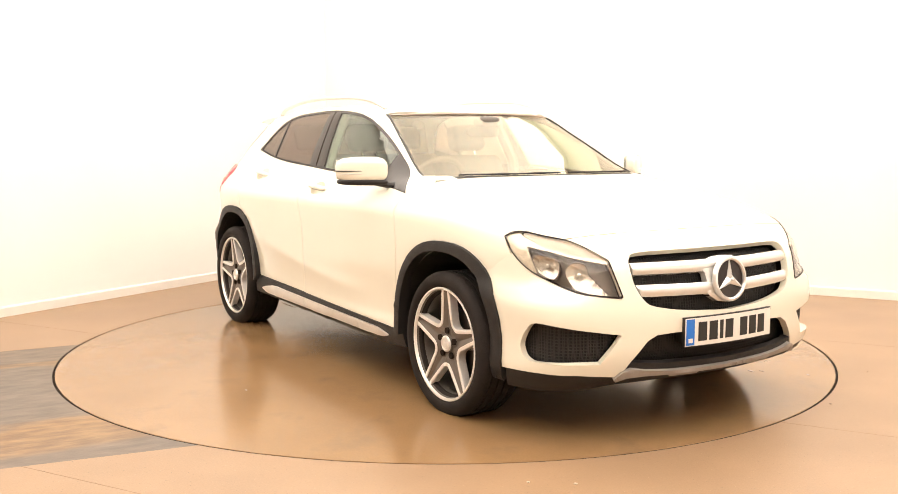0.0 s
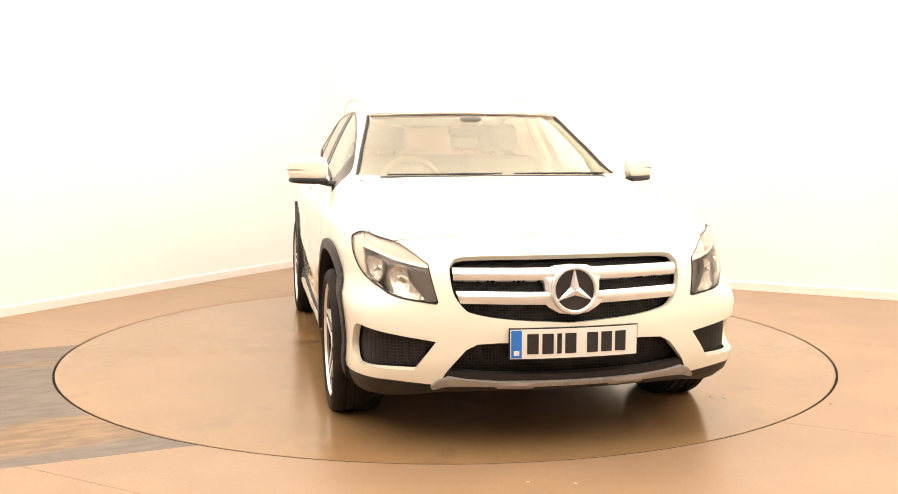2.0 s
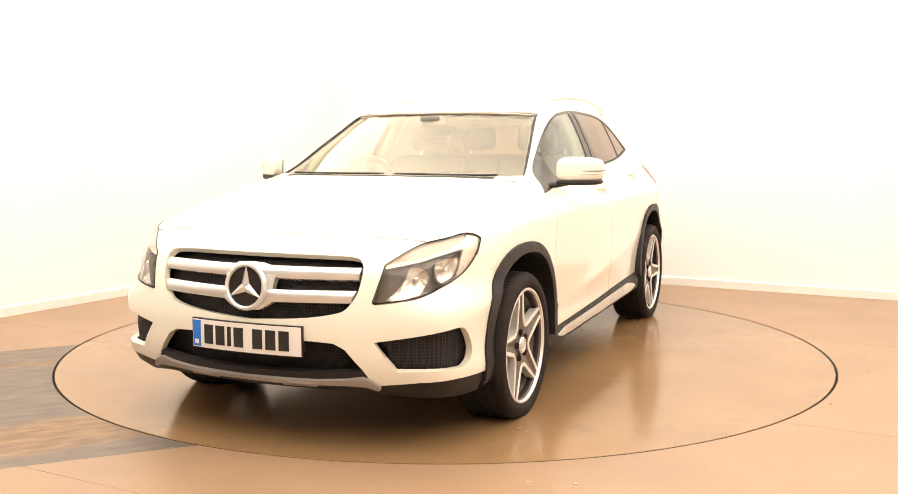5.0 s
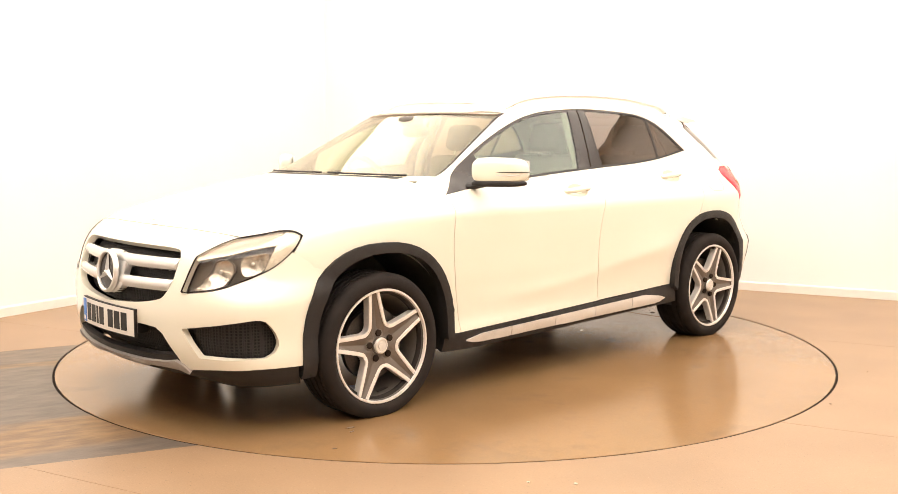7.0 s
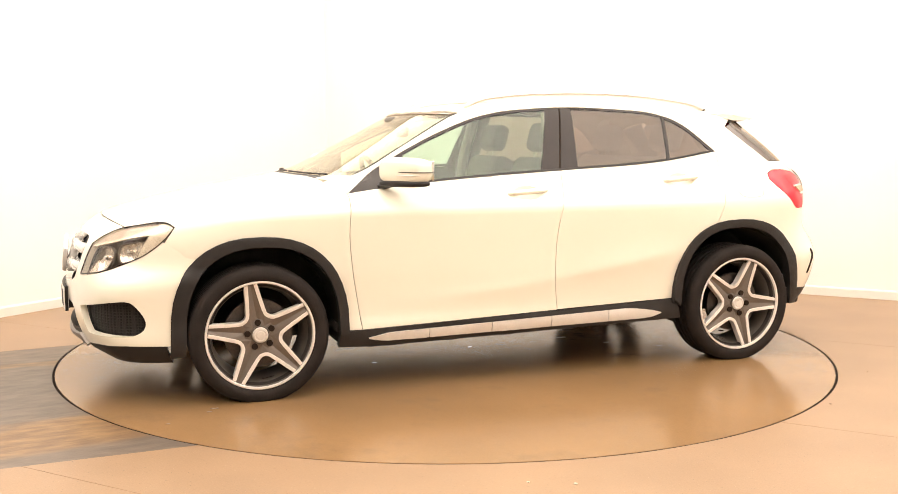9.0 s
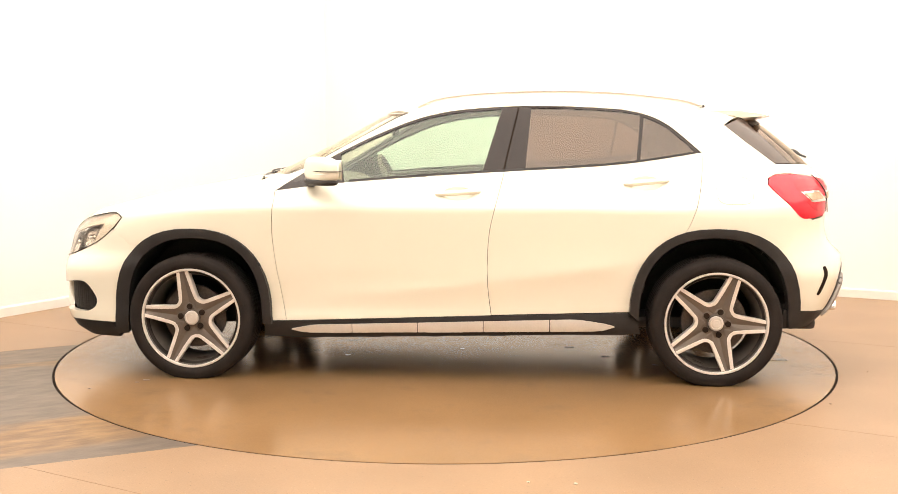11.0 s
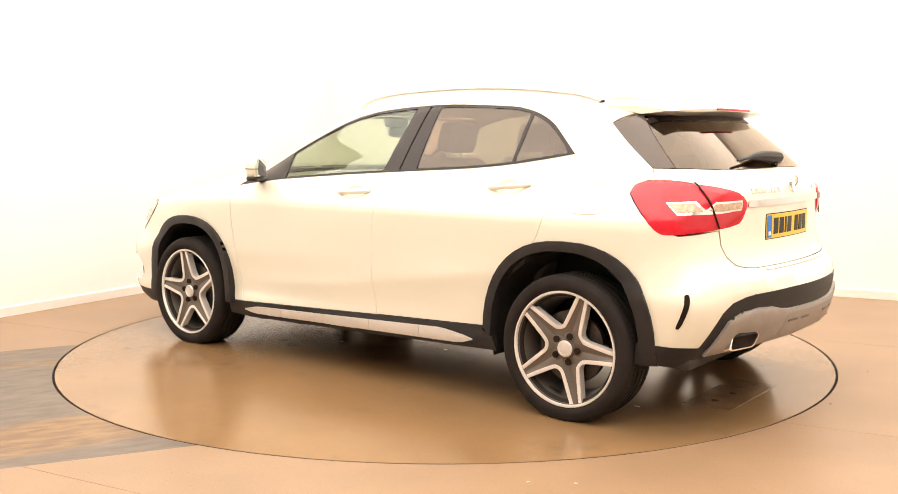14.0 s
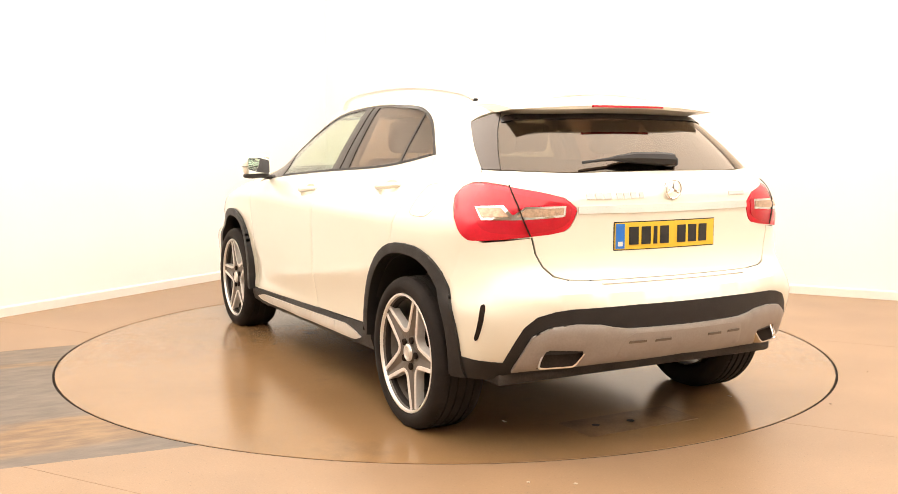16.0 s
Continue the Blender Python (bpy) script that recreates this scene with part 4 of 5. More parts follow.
lower = mirror_half([(0, .604), (.25, .603), (.539, .594), (.60, .586), (.67, .566), (.72, .524), (.753, .469), (.805, .376), (1.06, .389), (1.065, .296), (.87, .296), (.785, .325), (.70, .36), (.45, .385), (0, .40)])
sheet("rear_valance", "stern", lower, CLAD, car, off=.003, thick=.03, label="black plastic rear bumper apron")
skid = [(0, .508), (.30, .510), (.36, .518), (.42, .531), (.52, .536), (.62, .525), (.69, .49), (.73, .42), (.775, .342), (.70, .350), (.384, .372), (0, .385)]
PIPE = [(.670, .364), (.638, .430), (.62, .438), (.488, .430), (.480, .415), (.520, .366), (.536, .358), (.658, .356)]
sheet("rear_skid_plate", "stern", mirror_half(skid), SKID, car, off=.02, thick=.02, holes=[PIPE, [(-a, b) for a, b in PIPE]], label="satin grey rear skid trim", soft=.006, step=.022)
sheet("skid_recess", "stern", mirror_half([(0, .495), (.27, .495), (.31, .48), (.345, .40), (.30, .398), (0, .405)]), SKID, car, off=.026, thick=.008, soft=.005, step=.03)
for a0 in (.10, .22):
    for sign in (1, -1):
        sheet("skid_slot", "stern", [(sign * a, b) for a, b in [(a0, .468), (a0 + .075, .467), (a0 + .08, .458), (a0, .459)]], ALLOY_GREY, car, off=.0275, thick=.004, soft=0, step=.02)
for sign in (1, -1):
    q = onto("stern", [sign * .575, sign * .50, sign * .65], [.398, .398, .398])
    along = Vector(q[2] - q[1]).normalized()
    out = Vector(outward(q[:1])[0])
    out = Vector((out.x, out.y, .12)).normalized()
    rise = out.cross(along).normalized() * (-1 if out.cross(along).z < 0 else 1)
    base = Vector(q[0]) - out * .02
    shape = spline([(.098, -.034), (.088, -.003), (.068, .034), (.046, .043), (-.03, .040), (-.088, .035), (-.099, .018), (-.080, -.008), (-.058, -.032), (-.038, -.041), (.02, -.043), (.086, -.044)], 4, closed=True)
    bm = bmesh.new()
    loops = []
    for k, h in ((1.0, -.02), (1.0, .037), (.98, .041), (.90, .042), (.87, .038), (.85, .01)):
        lift = .010 * (1 - k) / .15
        loops.append([bm.verts.new(base + along * (u * k) + rise * (v * (k - lift * 10)) + out * h) for u, v in shape])
    for one, two in zip(loops, loops[1:]):
        for i in range(len(one)):
            j = (i + 1) % len(one)
            bm.faces.new((one[i], one[j], two[j], two[i]))
    bmesh.ops.recalc_face_normals(bm, faces=bm.faces)
    tip = part("exhaust_tip", bm, CHROME, car, "chrome-rimmed exhaust outlet", smooth=40)
    # Flat dark plate closes the outlet; the bore's inner shade is its colour.
    part("exhaust_bore", slab([(u * .92, v * .86) for u, v in shape], .004, lambda u, v, w: base + along * u + rise * v + out * (.029 - w)), PIT, tip, smooth=0)

# rear glass and spoiler
glass_mid = [(0, 1.123), (.52, 1.118), (.78, 1.126), (.845, 1.128), (.875, 1.20), (.905, 1.29), (.912, 1.335), (.88, 1.352), (.60, 1.362), (0, 1.366)]
for ob in sheet("rear_screen", "stern", mirror_half(glass_mid), GLASS_REAR, car, off=-.001, thick=.005, label="brown tinted rear window"):
    ob.visible_shadow = False
for sign in (1, -1):
    sheet("side_blade", "stern", [(sign * a, b) for a, b in [(.850, 1.128), (.952, 1.127), (1.058, 1.235), (1.142, 1.323), (1.0, 1.352), (.92, 1.368), (.917, 1.335), (.91, 1.29), (.88, 1.20)]], material("gloss_brown_black", (.075, .055, .045), .16, coat=0.3, vary=.05), car, off=0, thick=.01, label="gloss dark panel beside the rear window")
bm = bmesh.new()
rows = []
for y in np.linspace(-1, 1, 25):
    s = abs(y)
    yy, x_tip = y * .54, -1.752 + .075 * s ** 2.5
    z_tip, root = 1.398 - .022 * s ** 2, -1.40 + .03 * s ** 2
    thin = 1 - .8 * s ** 5
    z_root = float(onto("top", [root], [yy])[0, 2])
    line = [(root, z_root + .002), (root * .45 + x_tip * .55, (z_root + z_tip) / 2 + .010), (x_tip + .03, z_tip + .004), (x_tip, z_tip - .004), (x_tip + .004, z_tip - .018 * thin), (x_tip + .05, z_tip - .034 * thin), (root - .17, (1.352 - .02 * s * s) * thin + (z_tip - .006) * (1 - thin)), (root, z_root - .03 * thin)]
    rows.append([bm.verts.new((x, yy, z)) for x, z in line])
for a, b in zip(rows, rows[1:]):
    for i in range(8):
        bm.faces.new((a[i], a[(i + 1) % 8], b[(i + 1) % 8], b[i]))
bm.faces.new(rows[0][::-1])
bm.faces.new(rows[-1])
bmesh.ops.recalc_face_normals(bm, faces=bm.faces)
spoiler = part("spoiler", bm, PAINT, car, smooth=45)
back_line = [(-1.757 + .05 * abs(y / .575) ** 2.5, y) for y in np.linspace(-.19, .19, 15)]
bm = slab(back_line + [(-1.735, .19), (-1.735, -.19)], .009, lambda u, v, w: Vector((u, v, 1.383 + w)))
part("brake_light", bm, RED_DARK, spoiler, "red high-level brake light strip", smooth=0)
sheet("screen_shade", "stern", mirror_half([(0, 1.338), (.60, 1.335), (.82, 1.330), (.893, 1.318), (.909, 1.334), (.88, 1.350), (.60, 1.358), (0, 1.362)]), GLOSS_BLACK, car, off=.002, thick=.004, soft=0, step=.02, label="black band under the spoiler")

# badges, plates and small trim
def disc_badge(x, z, r, name, face, ring_mat, lean, back=False):
    """A ring with a plain three-armed shape on a round plate, facing forwards or back."""
    sgn = -1 if back else 1
    place = Matrix.Translation((x, 0, z)) @ pose(0, 0, 0, 0, -lean * sgn, 0) @ pose(0, 0, 0, 0, 0, -90 * sgn)
    bm = lathe([(r * .82, -.012), (r * .82, .03 * r), (r * .88, .09 * r), (r * .96, .07 * r), (r, .0), (r, -.012)], 48, close=True)
    bmesh.ops.transform(bm, matrix=place, verts=bm.verts)
    ring = part(name, bm, ring_mat, car, "silver ring badge with a three-armed emblem")
    if face:
        bm = lathe([(0, -.004), (r * .88, -.004), (r * .88, -.012), (0, -.012)], 40)
        bmesh.ops.transform(bm, matrix=place, verts=bm.verts)
        part("plate", bm, face, ring)
    for k in range(3):
        a = radians(120 * k)
        bm = bmesh.new()
        tip = bm.verts.new((0, -.002, .9 * r))
        low = bm.verts.new((0, -.002, -.02 * r))
        l, rr = bm.verts.new((-.19 * r, -.002, .11 * r)), bm.verts.new((.19 * r, -.002, .11 * r))
        crest = bm.verts.new((0, .11 * r, .08 * r))
        crest2 = bm.verts.new((0, .001, .88 * r))
        for f in ((l, crest, crest2, tip), (rr, tip, crest2, crest), (l, low, crest), (rr, crest, low), (low, l, tip, rr)):
            bm.faces.new(f)
        bmesh.ops.recalc_face_normals(bm, faces=bm.faces)
        bmesh.ops.transform(bm, matrix=place @ Matrix.Rotation(a, 4, "Y"), verts=bm.verts)
        part("emblem_arm", bm, ring_mat, ring, smooth=20)


disc_badge(2.230, .657, .098, "grille_badge", GLOSS_BLACK, SILVER_BAR, 6)
disc_badge(-2.052, 1.045, .043, "tailgate_badge", None, CHROME, -4, True)
sheet("bonnet_badge", "top", circle(.027, 24, 1.985, 0), SILVER_BAR, car, off=.003, thick=.004, step=.012, label="small round bonnet badge")


def number_plate(view, y0, y1, z0, z1, off, face, blue_low):
    """A plate with a blue end band; the registration is a row of plain bars."""
    def strip(a0, a1, b0, b1):
        return [(a0, b0), (a1, b0), (a1, b1), (a0, b1)]
    plate = sheet("number_plate", view, strip(y0, y1, z0, z1), face, car, off=off, thick=.02, step=.04, soft=.001, label="number plate with blank black bars")[0]
    sheet("plate_frame", view, strip(y0 - .004, y1 + .004, z0 - .004, z1 + .004), CLAD, plate, off=off - .003, thick=.015, step=.05, soft=0)
    d = 1 if blue_low else -1
    s = y0 if blue_low else y1
    sheet("blue_band", view, strip(*sorted((s + d * .004, s + d * .045)), z0 + .004, z1 - .004), PLATE_BLUE, plate, off=off + .0015, thick=.003, step=.05, soft=0)
    sheet("band_mark", view, strip(*sorted((s + d * .014, s + d * .035)), z0 + .014, z0 + .032), PLATE_WHITE, plate, off=off + .003, thick=.003, step=.05, soft=0)
    x = s + d * .066
    for i in range(7):
        if i == 4:
            x += d * .030
        w = .045 if i != 2 else .018
        sheet("plate_bar", view, strip(*sorted((x, x + d * w)), z0 + .018, z1 - .018), INK, plate, off=off + .002, thick=.003, step=.06, soft=0)
        x += d * (w + .0145)
    return plate


number_plate("front", -.262, .260, .392, .508, .018, PLATE_WHITE, True)
number_plate("rear", -.235, .281, .808, .916, .005, PLATE_YELLOW, False)
sheet("plate_holder", "front", [(-.25, .40), (.25, .40), (.25, .50), (-.25, .50)], CLAD, car, off=-.001, thick=.06, soft=0)
sheet("gate_strip", "stern", mirror_half([(0, .986), (.3, .986), (.495, .985), (.498, .957), (.3, .956), (0, .956)]), CHROME, car, off=.008, thick=.012, label="bright chrome tailgate strip", soft=.003)
for y0, y1 in ((.405, .375), (.365, .338), (.328, .296), (.270, .245), (.238, .213), (.206, .181), (.165, .145)):
    sheet("badge_bar", "rear", [(y0, 1.012), (y1, 1.012), (y1, 1.035), (y0, 1.035)], SILVER_BAR, car, off=.004, thick=.006, soft=0)
sheet("badge_bar", "rear", [(-.33, 1.012), (-.43, 1.012), (-.43, 1.027), (-.33, 1.027)], SILVER_BAR, car, off=.004, thick=.006, soft=0)
sheet("load_sill", "stern", mirror_half([(0, .6885), (.40, .6875), (.40, .6815), (0, .6825)]), SILVER, car, off=.004, thick=.004, soft=0, label="bright loading sill strip")


# wheels
def build_wheel():
    prof = [(.256, .096), (.264, .106), (.272, .1125), (.285, .1165), (.296, .1165), (.302, .1150), (.312, .1140), (.322, .106), (.329, .096), (.3335, .084)]
    for g in (.058, .020, -.020, -.058):
        prof += [(.334, g + .006), (.327, g + .004), (.327, g - .004), (.334, g - .006)]
    prof += [(.3335, -.084), (.329, -.096), (.320, -.110), (.303, -.117), (.282, -.1155), (.256, -.10), (.235, -.09), (.235, .08)]
    bm = lathe([(.2495, .097), (.253, .1085), (.2605, .1085), (.2635, .103), (.262, .096), (.252, .090), (.240, .07), (.226, .02), (.222, -.10), (.216, -.10), (.220, .02), (.236, .068)], 72, close=True)
    wheel = part("wheel", bm, ALLOY, car, "five-spoke machined alloy wheel with low-profile tyre", mats=(ALLOY_DARK,))
    for f in wheel.data.polygons:
        if f.center.y < .085:
            f.material_index = 1
    part("tyre", lathe(prof, 72, close=True), RUBBER, wheel, "black low-profile tyre")
    bm = bmesh.new()
    for i in range(90):
        a = 2 * math.pi * i / 90
        for y, w in ((.071, .012), (-.071, .012)):
            b = box(-.004, .004, y - w, y + w, .3305, .3346)
            bmesh.ops.transform(b, matrix=Matrix.Rotation(a + (.03 if y < 0 else 0), 4, "Y") @ pose(0, 0, 0, 0, 0, 0), verts=b.verts)
            me = bpy.data.meshes.new("t")
            b.to_mesh(me)
            bm.from_mesh(me)
            b.free()
            bpy.data.meshes.remove(me)
    tread = part("tread_block", bm, RUBBER, wheel, smooth=0)
    tagged(tread, kind="stuff")
    part("hub", lathe([(0, .080), (.074, .080), (.086, .074), (.086, .05), (.07, .03), (0, .03)], 40), ALLOY_GREY, wheel, "grey painted hub")
    part("centre_cap", lathe([(0, .097), (.018, .097), (.019, .094), (.026, .094), (.028, .097), (.034, .096), (.038, .091), (.039, .080), (0, .08)], 32), SILVER, wheel, "silver hub cap")
    part("cap_ring", lathe([(.038, .088), (.043, .088), (.045, .080), (.038, .080)], 32, close=True), ALLOY_DARK, wheel)

    def face(v):
        """How far out the wheel's face stands at a radius: it dishes in towards the hub."""
        return .099 - .011 * (.25 - v) / .16
    rail_out = [(.0312, .247), (.0372, .20), (.0432, .153), (.0478, .116), (.0500, .103), (.0548, .0935), (.0623, .0858)]
    rail_in = [(.0525, .0723), (.0430, .0810), (.0360, .0900), (.0325, .103), (.0300, .116), (.0245, .153), (.0190, .20), (.0140, .247)]
    for k in range(5):
        turn = Matrix.Rotation(radians(72 * k), 4, "Y")
        bm = bmesh.new()
        for sign in (1, -1):
            slab([(sign * u, v) for u, v in rail_out + rail_in], .040, lambda u, v, w: Vector((u, face(v) - w, v)), bm=bm)
        bmesh.ops.bevel(bm, geom=[e for e in bm.edges if all(v.co.y > face(v.co.z) - .001 for v in e.verts)], offset=.0022, segments=2, affect="EDGES")
        bmesh.ops.transform(bm, matrix=turn, verts=bm.verts)
        part("spoke", bm, ALLOY, wheel, "machined silver spoke with grey centre")
        half = rail_in[::-1] + [(.030, .040)]
        bm = bmesh.new()
        for sign in (1, -1):
            slab([(0, .247), *[(sign * (u + .001), v) for u, v in half], (0, .036)], .030, lambda u, v, w: Vector((u, face(v) - .004 - (.0075 if abs(u) < .002 else 0) - w, v)), bm=bm)
        bmesh.ops.triangulate(bm, faces=bm.faces)
        bmesh.ops.transform(bm, matrix=turn, verts=bm.verts)
        part("spoke_inset", bm, ALLOY_GREY, wheel, "grey channel down the middle of a spoke", smooth=0)
        # Dark plug on each spoke: the shade down a bolt hole, as colour.
        bm = lathe([(0, .0905), (.0138, .0905), (.0150, .089), (.0150, .06), (0, .06)], 14)
        bmesh.ops.transform(bm, matrix=turn @ Matrix.Translation((0, 0, .061)), verts=bm.verts)
        part("wheel_bolt", bm, PIT, wheel)
    part("balance_weight", box(-.028, .028, .035, .055, -.2215, -.218), STEEL, wheel, smooth=0)
    part("brake_disc", lathe([(.05, .045), (.09, .045), (.092, .030), (.165, .030), (.165, .004), (.05, .004)], 48), STEEL, wheel, "worn steel brake disc")
    bm = box(-.045, .045, .0, .055, .085, .175, .012)
    bmesh.ops.transform(bm, matrix=Matrix.Rotation(radians(-75), 4, "Y"), verts=bm.verts)
    part("brake_caliper", bm, ALLOY_DARK, wheel)
    return wheel


wheel = build_wheel()
wheel.matrix_basis = pose(1.347, .786, .319) @ Matrix.Rotation(radians(10), 4, "Y")
twin(wheel, pose(-1.362, .786, .321) @ Matrix.Rotation(radians(-21), 4, "Y"))
twin(wheel, pose(1.347, -.786, .317, 0, 0, 180) @ Matrix.Rotation(radians(-1), 4, "Y"))
twin(wheel, pose(-1.362, -.786, .321, 0, 0, 180) @ Matrix.Rotation(radians(8), 4, "Y"))


def settle(w):
    """Flattens a tyre where it bears on the ground."""
    m = w.matrix_basis
    back = m.inverted()
    for child in w.children:
        if child.name.split(".")[0] in ("tyre", "tread_block"):
            child.data = child.data.copy()
            for v in child.data.vertices:
                p = m @ v.co
                if p.z < .0:
                    p.z = -.0002
                    p.y += .006 * (1 if v.co.y > 0 else -1) * (1 if m[1][1] > 0 else -1)
                    v.co = back @ p


for one in [o for o in car.children if o.name.split(".")[0] == "wheel"]:
    settle(one)
for cx in (1.335, -1.35):
    for sign in (1, -1):
        bm = bmesh.new()
        ring0, ring1 = [], []
        for i in range(25):
            a = math.radians(-14 + (208 if cx > 0 else 176) * i / 24)
            x, z = cx + .40 * math.cos(a), .335 + .415 * math.sin(a)
            ring0.append(bm.verts.new((x, sign * .862, z)))
            ring1.append(bm.verts.new((x, sign * .52, z)))
        for i in range(24):
            bm.faces.new((ring0[i], ring0[i + 1], ring1[i + 1], ring1[i]))
        bm.faces.new(ring1)
        bmesh.ops.solidify(bm, geom=bm.faces[:], thickness=.008)
        part("wheel_liner", bm, DARK, car, "black wheel-arch liner")
part("underbody", box(-.93, .93, -.78, .78, .232, .272, .015), DARK, car, "dark underbody")
part("front_undertray", box(.90, 2.02, -.50, .50, .225, .31, .03), DARK, car)
part("rear_undertray", box(-1.90, -.90, -.50, .50, .36, .43, .03), DARK, car)
part("engine_block", box(.98, 1.95, -.5, .5, .31, .76, .05), DARK, car)
for x in (1.35, -1.35):
    part("axle", tube([(x, -.75, .322), (x, .75, .322)], .035), DARK, car)
part("silencer", box(-1.82, -1.45, -.40, .40, .335, .44, .05, 3), STEEL, car)


# mirrors, rails, handles, wipers
def pebble(cx, cy, cz, rx, ry, rz, power=3.2, nu=28, nv=18):
    bm = bmesh.new()
    bmesh.ops.create_uvsphere(bm, u_segments=nu, v_segments=nv, radius=1)
    for v in bm.verts:
        n = (abs(v.co.x) ** power + abs(v.co.y) ** power + abs(v.co.z) ** power) ** (-1 / power)
        v.co = Vector((cx + rx * v.co.x * n, cy + ry * v.co.y * n, cz + rz * v.co.z * n))
    return bm


for sign in (1, -1):
    def flip(bm):
        if sign < 0:
            for v in bm.verts:
                v.co.y = -v.co.y
            bmesh.ops.reverse_faces(bm, faces=bm.faces)
        return bm

    def mirror_form(bm, slim=1.0):
        for v in bm.verts:
            k = (v.co.y - .82) / .2
            v.co.x -= .75 * (v.co.y - .92)
            v.co.z += (v.co.z - 1.05) * -.07 * max(0, k) if v.co.z > 1.05 else 0
        return flip(bm)
    house = part("door_mirror", mirror_form(pebble(.648, .934, 1.098, .054, .100, .067, 3.6)), PAINT, car, "white door mirror with black base")
    part("mirror_base", mirror_form(pebble(.650, .932, 1.034, .052, .099, .018)), CLAD, house, "black mirror underside")
    part("mirror_arm", flip(tube([(.72, .78, 1.015), (.71, .83, 1.02), (.69, .88, 1.028)], [.03, .026, .022], 12, .6)), CLAD, house)
    part("indicator_slot", mirror_form(pebble(.650, .979, 1.092, .0535, .062, .004)), GLOSS_BLACK, house, "thin indicator slot")
    part("indicator_strip", mirror_form(pebble(.650, .973, 1.076, .0540, .060, .004)), SILVER, house)
    bm = box(.588, .597, .848, 1.018, 1.047, 1.152, .006, 2)
    part("mirror_glass", mirror_form(bm), MIRROR, house)
    path = spline([(.184, .535, 1.422), (.10, .553, 1.458), (0, .562, 1.478), (-.18, .566, 1.495), (-.513, .566, 1.505), (-.84, .558, 1.497), (-1.133, .542, 1.469), (-1.25, .532, 1.450), (-1.33, .522, 1.424)], 4)
    part("roof_rail", tube([(x, sign * y, z) for x, y, z in path], [.010] + [.0135] * (len(path) - 2) + [.009], 10, .9), SILVER, car, "satin aluminium roof rail")
    part("rail_cap", pebble(-1.325, sign * .522, 1.424, .018, .010, .007), CLAD, car)
    for x0, x1, z0, z1 in HANDLES:
        xs = np.linspace(x0, x1, 9)
        pts = []
        for i, x in enumerate(xs):
            z = z0 + (z1 - z0) * i / 8
            p = onto("side", [x], [z])[0]
            pts.append((x, sign * (p[1] + (.016 if 0 < i < 8 else .001)), z))
        handle = part("door_handle", tube(pts, [.010, .014, .0155, .016, .016, .016, .0155, .014, .010], 10, .95), PAINT, car, "white pull handle")
        handle.parent = (front_doors if x0 > 0 else rear_doors)[0 if sign > 0 else 1]

for ys in ((-.56, .02), (.60, .08)):
    pts = []
    for k in range(9):
        y = ys[0] + (ys[1] - ys[0]) * k / 8
        q = onto("front", [y], [1.070 + .004 * k / 8])[0]
        pts.append((q[0] - .004, y, q[2] + .003))
    part("windscreen_wiper", tube(pts, .005, 6), CLAD, car, "black windscreen wiper")
q = onto("rear", [.0], [1.155])[0]
pts = [onto("rear", [y], [z])[0] + np.array([-.022, 0, .012]) for y, z in ((-.085, 1.152), (.0, 1.156), (.11, 1.160), (.20, 1.158), (.225, 1.156), (.365, 1.143))]
wiper = part("rear_wiper", tube([tuple(p) for p in pts], [.030, .032, .026, .014, .008, .006], 8, .9), CLAD, car, "black rear window wiper")
part("wiper_pivot", pebble(q[0] - .02, -.07, 1.155, .022, .045, .024), GLOSS_BLACK, wiper)
# cabin
part("cabin_floor", box(-1.9, .95, -.74, .74, .27, .33, .02), DARK, car)
part("dashboard", pebble(.80, 0, .90, .26, .70, .155, 3.5), SEAT, car, "dark dashboard")
bm = bmesh.new()
lathe([(.175 + .016 * math.cos(a), .016 * math.sin(a)) for a in (2 * math.pi * i / 10 for i in range(10))], 40, bm=bm, close=True)
box(-.17, .17, -.012, .012, -.02, .02, .008, bm=bm)
box(-.02, .02, -.012, .012, -.17, 0, .008, bm=bm)
box(-.06, .06, -.03, .02, -.05, .05, .02, bm=bm)
bmesh.ops.transform(bm, matrix=Matrix.Translation((.44, -.36, .985)) @ pose(0, 0, 0, 0, 0, 90) @ pose(0, 0, 0, 24), verts=bm.verts)
part("steering_wheel", bm, SEAT, car, "black steering wheel on the right-hand side")


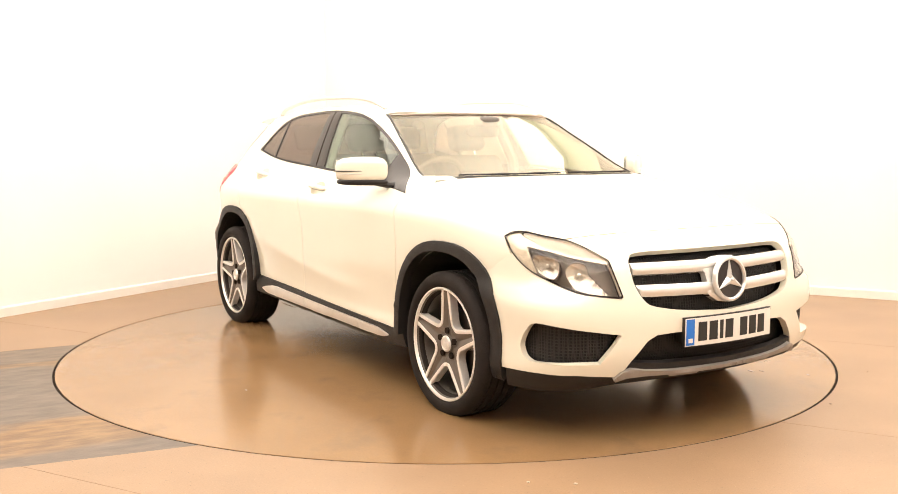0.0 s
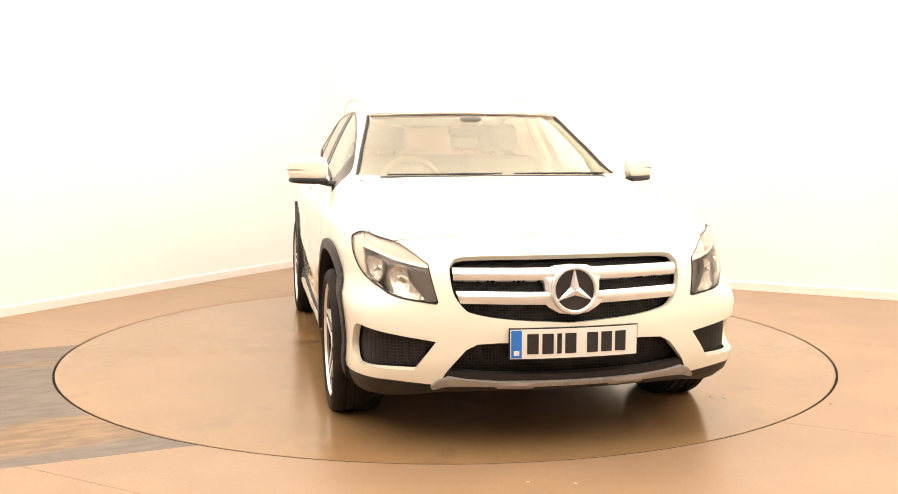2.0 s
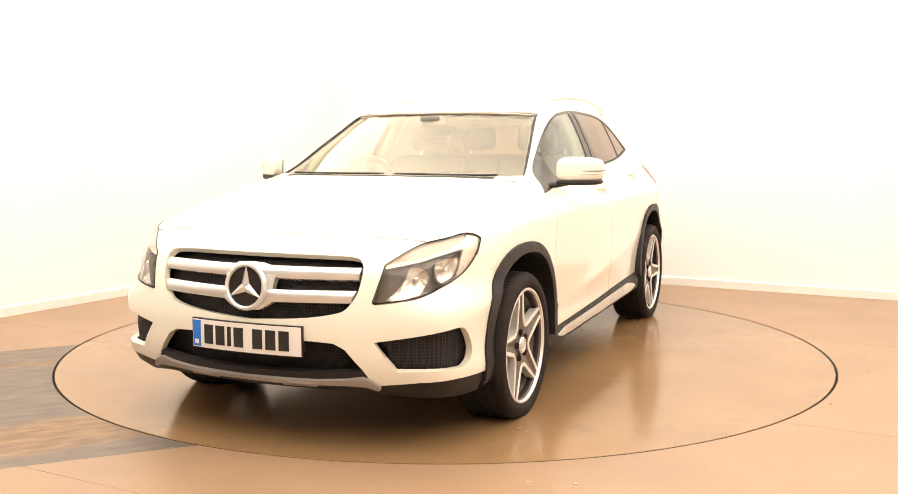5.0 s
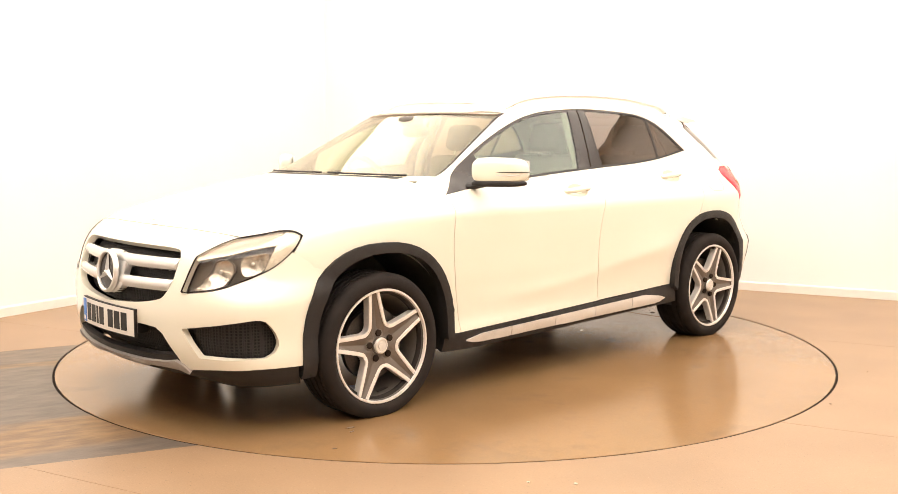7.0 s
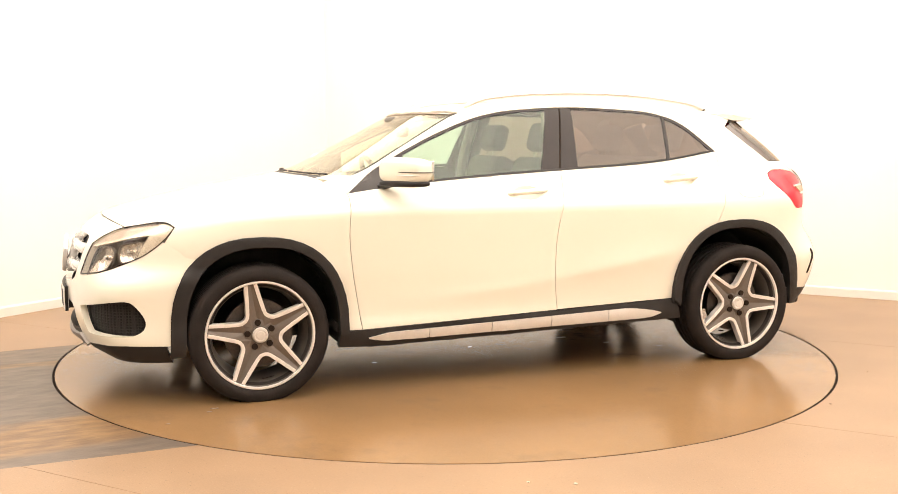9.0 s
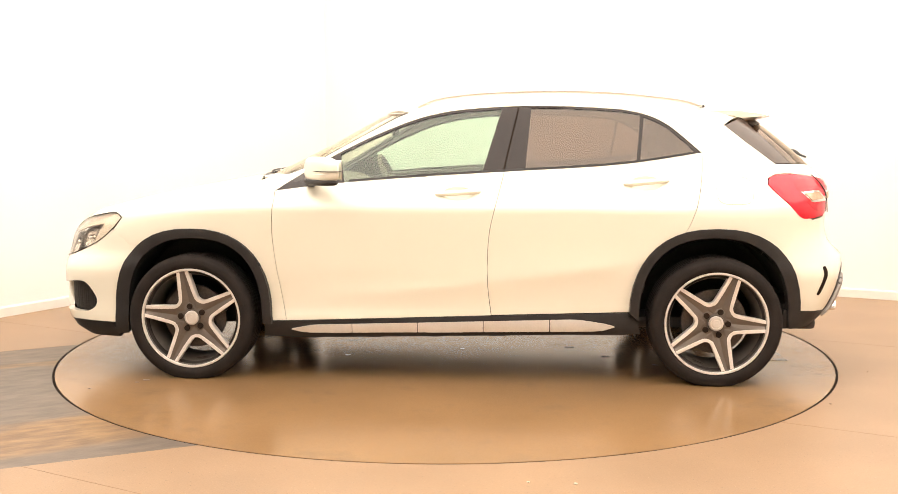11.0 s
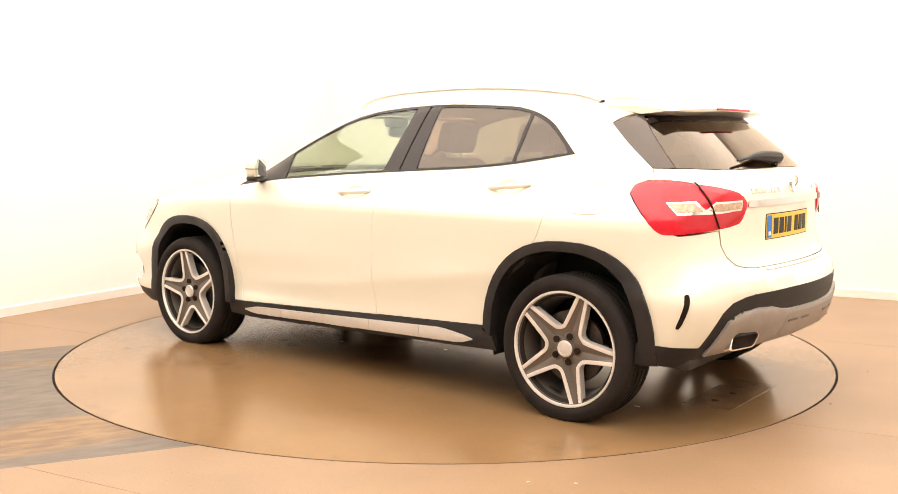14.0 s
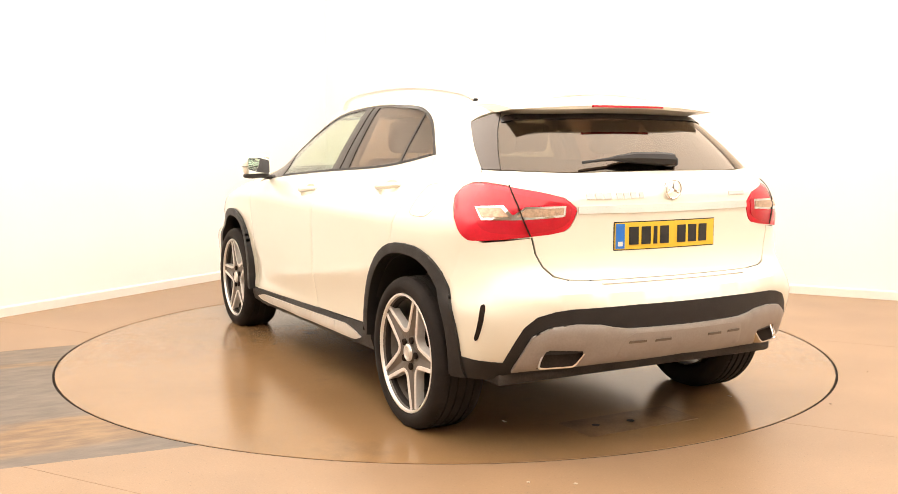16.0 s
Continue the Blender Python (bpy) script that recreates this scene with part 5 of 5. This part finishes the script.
def seat(x, y, w, rear=False):
    back = bmesh.new()
    box(-.07, .07, -w / 2, w / 2, 0, .60, .055, 3, bm=back)
    bmesh.ops.transform(back, matrix=Matrix.Translation((x - .20, y, .57)) @ Matrix.Rotation(radians(-17), 4, "Y"), verts=back.verts)
    s = part("seat_back", back, SEAT, car, "dark upholstered seat")
    part("seat_cushion", box(x - .24, x + .30, y - w / 2, y + w / 2, .40, .60, .06, 3), SEAT, s)
    for yy in ([y] if not rear else [y - .36, y + .36]):
        head = bmesh.new()
        box(-.05, .05, -.13, .13, .63, .80, .04, 3, bm=head)
        bmesh.ops.transform(head, matrix=Matrix.Translation((x - .20, yy, .57)) @ Matrix.Rotation(radians(-15), 4, "Y"), verts=head.verts)
        part("headrest", head, SEAT, s)
        post = bmesh.new()
        for dy in (-.05, .05):
            box(-.006, .006, dy - .006, dy + .006, .58, .66, bm=post)
        bmesh.ops.transform(post, matrix=Matrix.Translation((x - .20, yy, .57)) @ Matrix.Rotation(radians(-15), 4, "Y"), verts=post.verts)
        part("headrest_post", post, CHROME, s, smooth=0)


seat(.02, .37, .50)
seat(.02, -.37, .50)
seat(-.80, 0, 1.28, True)
part("parcel_shelf", box(-1.86, -1.20, -.62, .62, .97, .99, .005), DARK, car)
q = onto("front", [0], [1.36])[0]
part("sensor_housing", pebble(q[0] - .075, 0, 1.352, .06, .070, .030), TRIM, car, "dark sensor housing at the top of the windscreen")
part("interior_mirror", pebble(q[0] - .115, 0, 1.295, .016, .115, .033), CLAD, car, "black rear-view mirror")
for sign in (1, -1):
    part("pillar_trim", tube([(-.30, sign * .555, 1.40), (-.265, sign * .68, 1.12), (-.25, sign * .70, .95)], .035, 8), LINING, car)
    part("rear_pillar_trim", tube([(-1.25, sign * .53, 1.36), (-1.40, sign * .60, 1.18), (-1.45, sign * .64, .98)], [.05, .09, .10], 8), LINING, car)


# ---- motion: car and disc turn together ----
OFFSET = Vector((-0.075, 0.0691, 0))
TURN = [(0, -57.54), (.5, -61.02), (1, -66.38), (1.5, -72.20), (2, -78.15), (2.5, -84.10), (3, -90.05), (3.5, -96.02), (4, -102.0), (4.5, -107.95), (5, -113.9),
        (7.5, -143.05), (8, -148.9), (8.5, -154.75), (9, -160.55), (11.5, -189.62), (12, -195.40), (12.5, -201.18), (13, -207.0), (13.5, -212.85), (14, -218.72), (14.5, -224.55), (15, -230.40), (15.5, -236.25), (16, -242.15)]


def motions():
    walk(turntable, [(t, pose(0, 0, 0, 0, 0, a)) for t, a in TURN])
    walk(car, [(t, pose(0, 0, 0, 0, 0, a) @ Matrix.Translation(OFFSET)) for t, a in TURN])


motions()
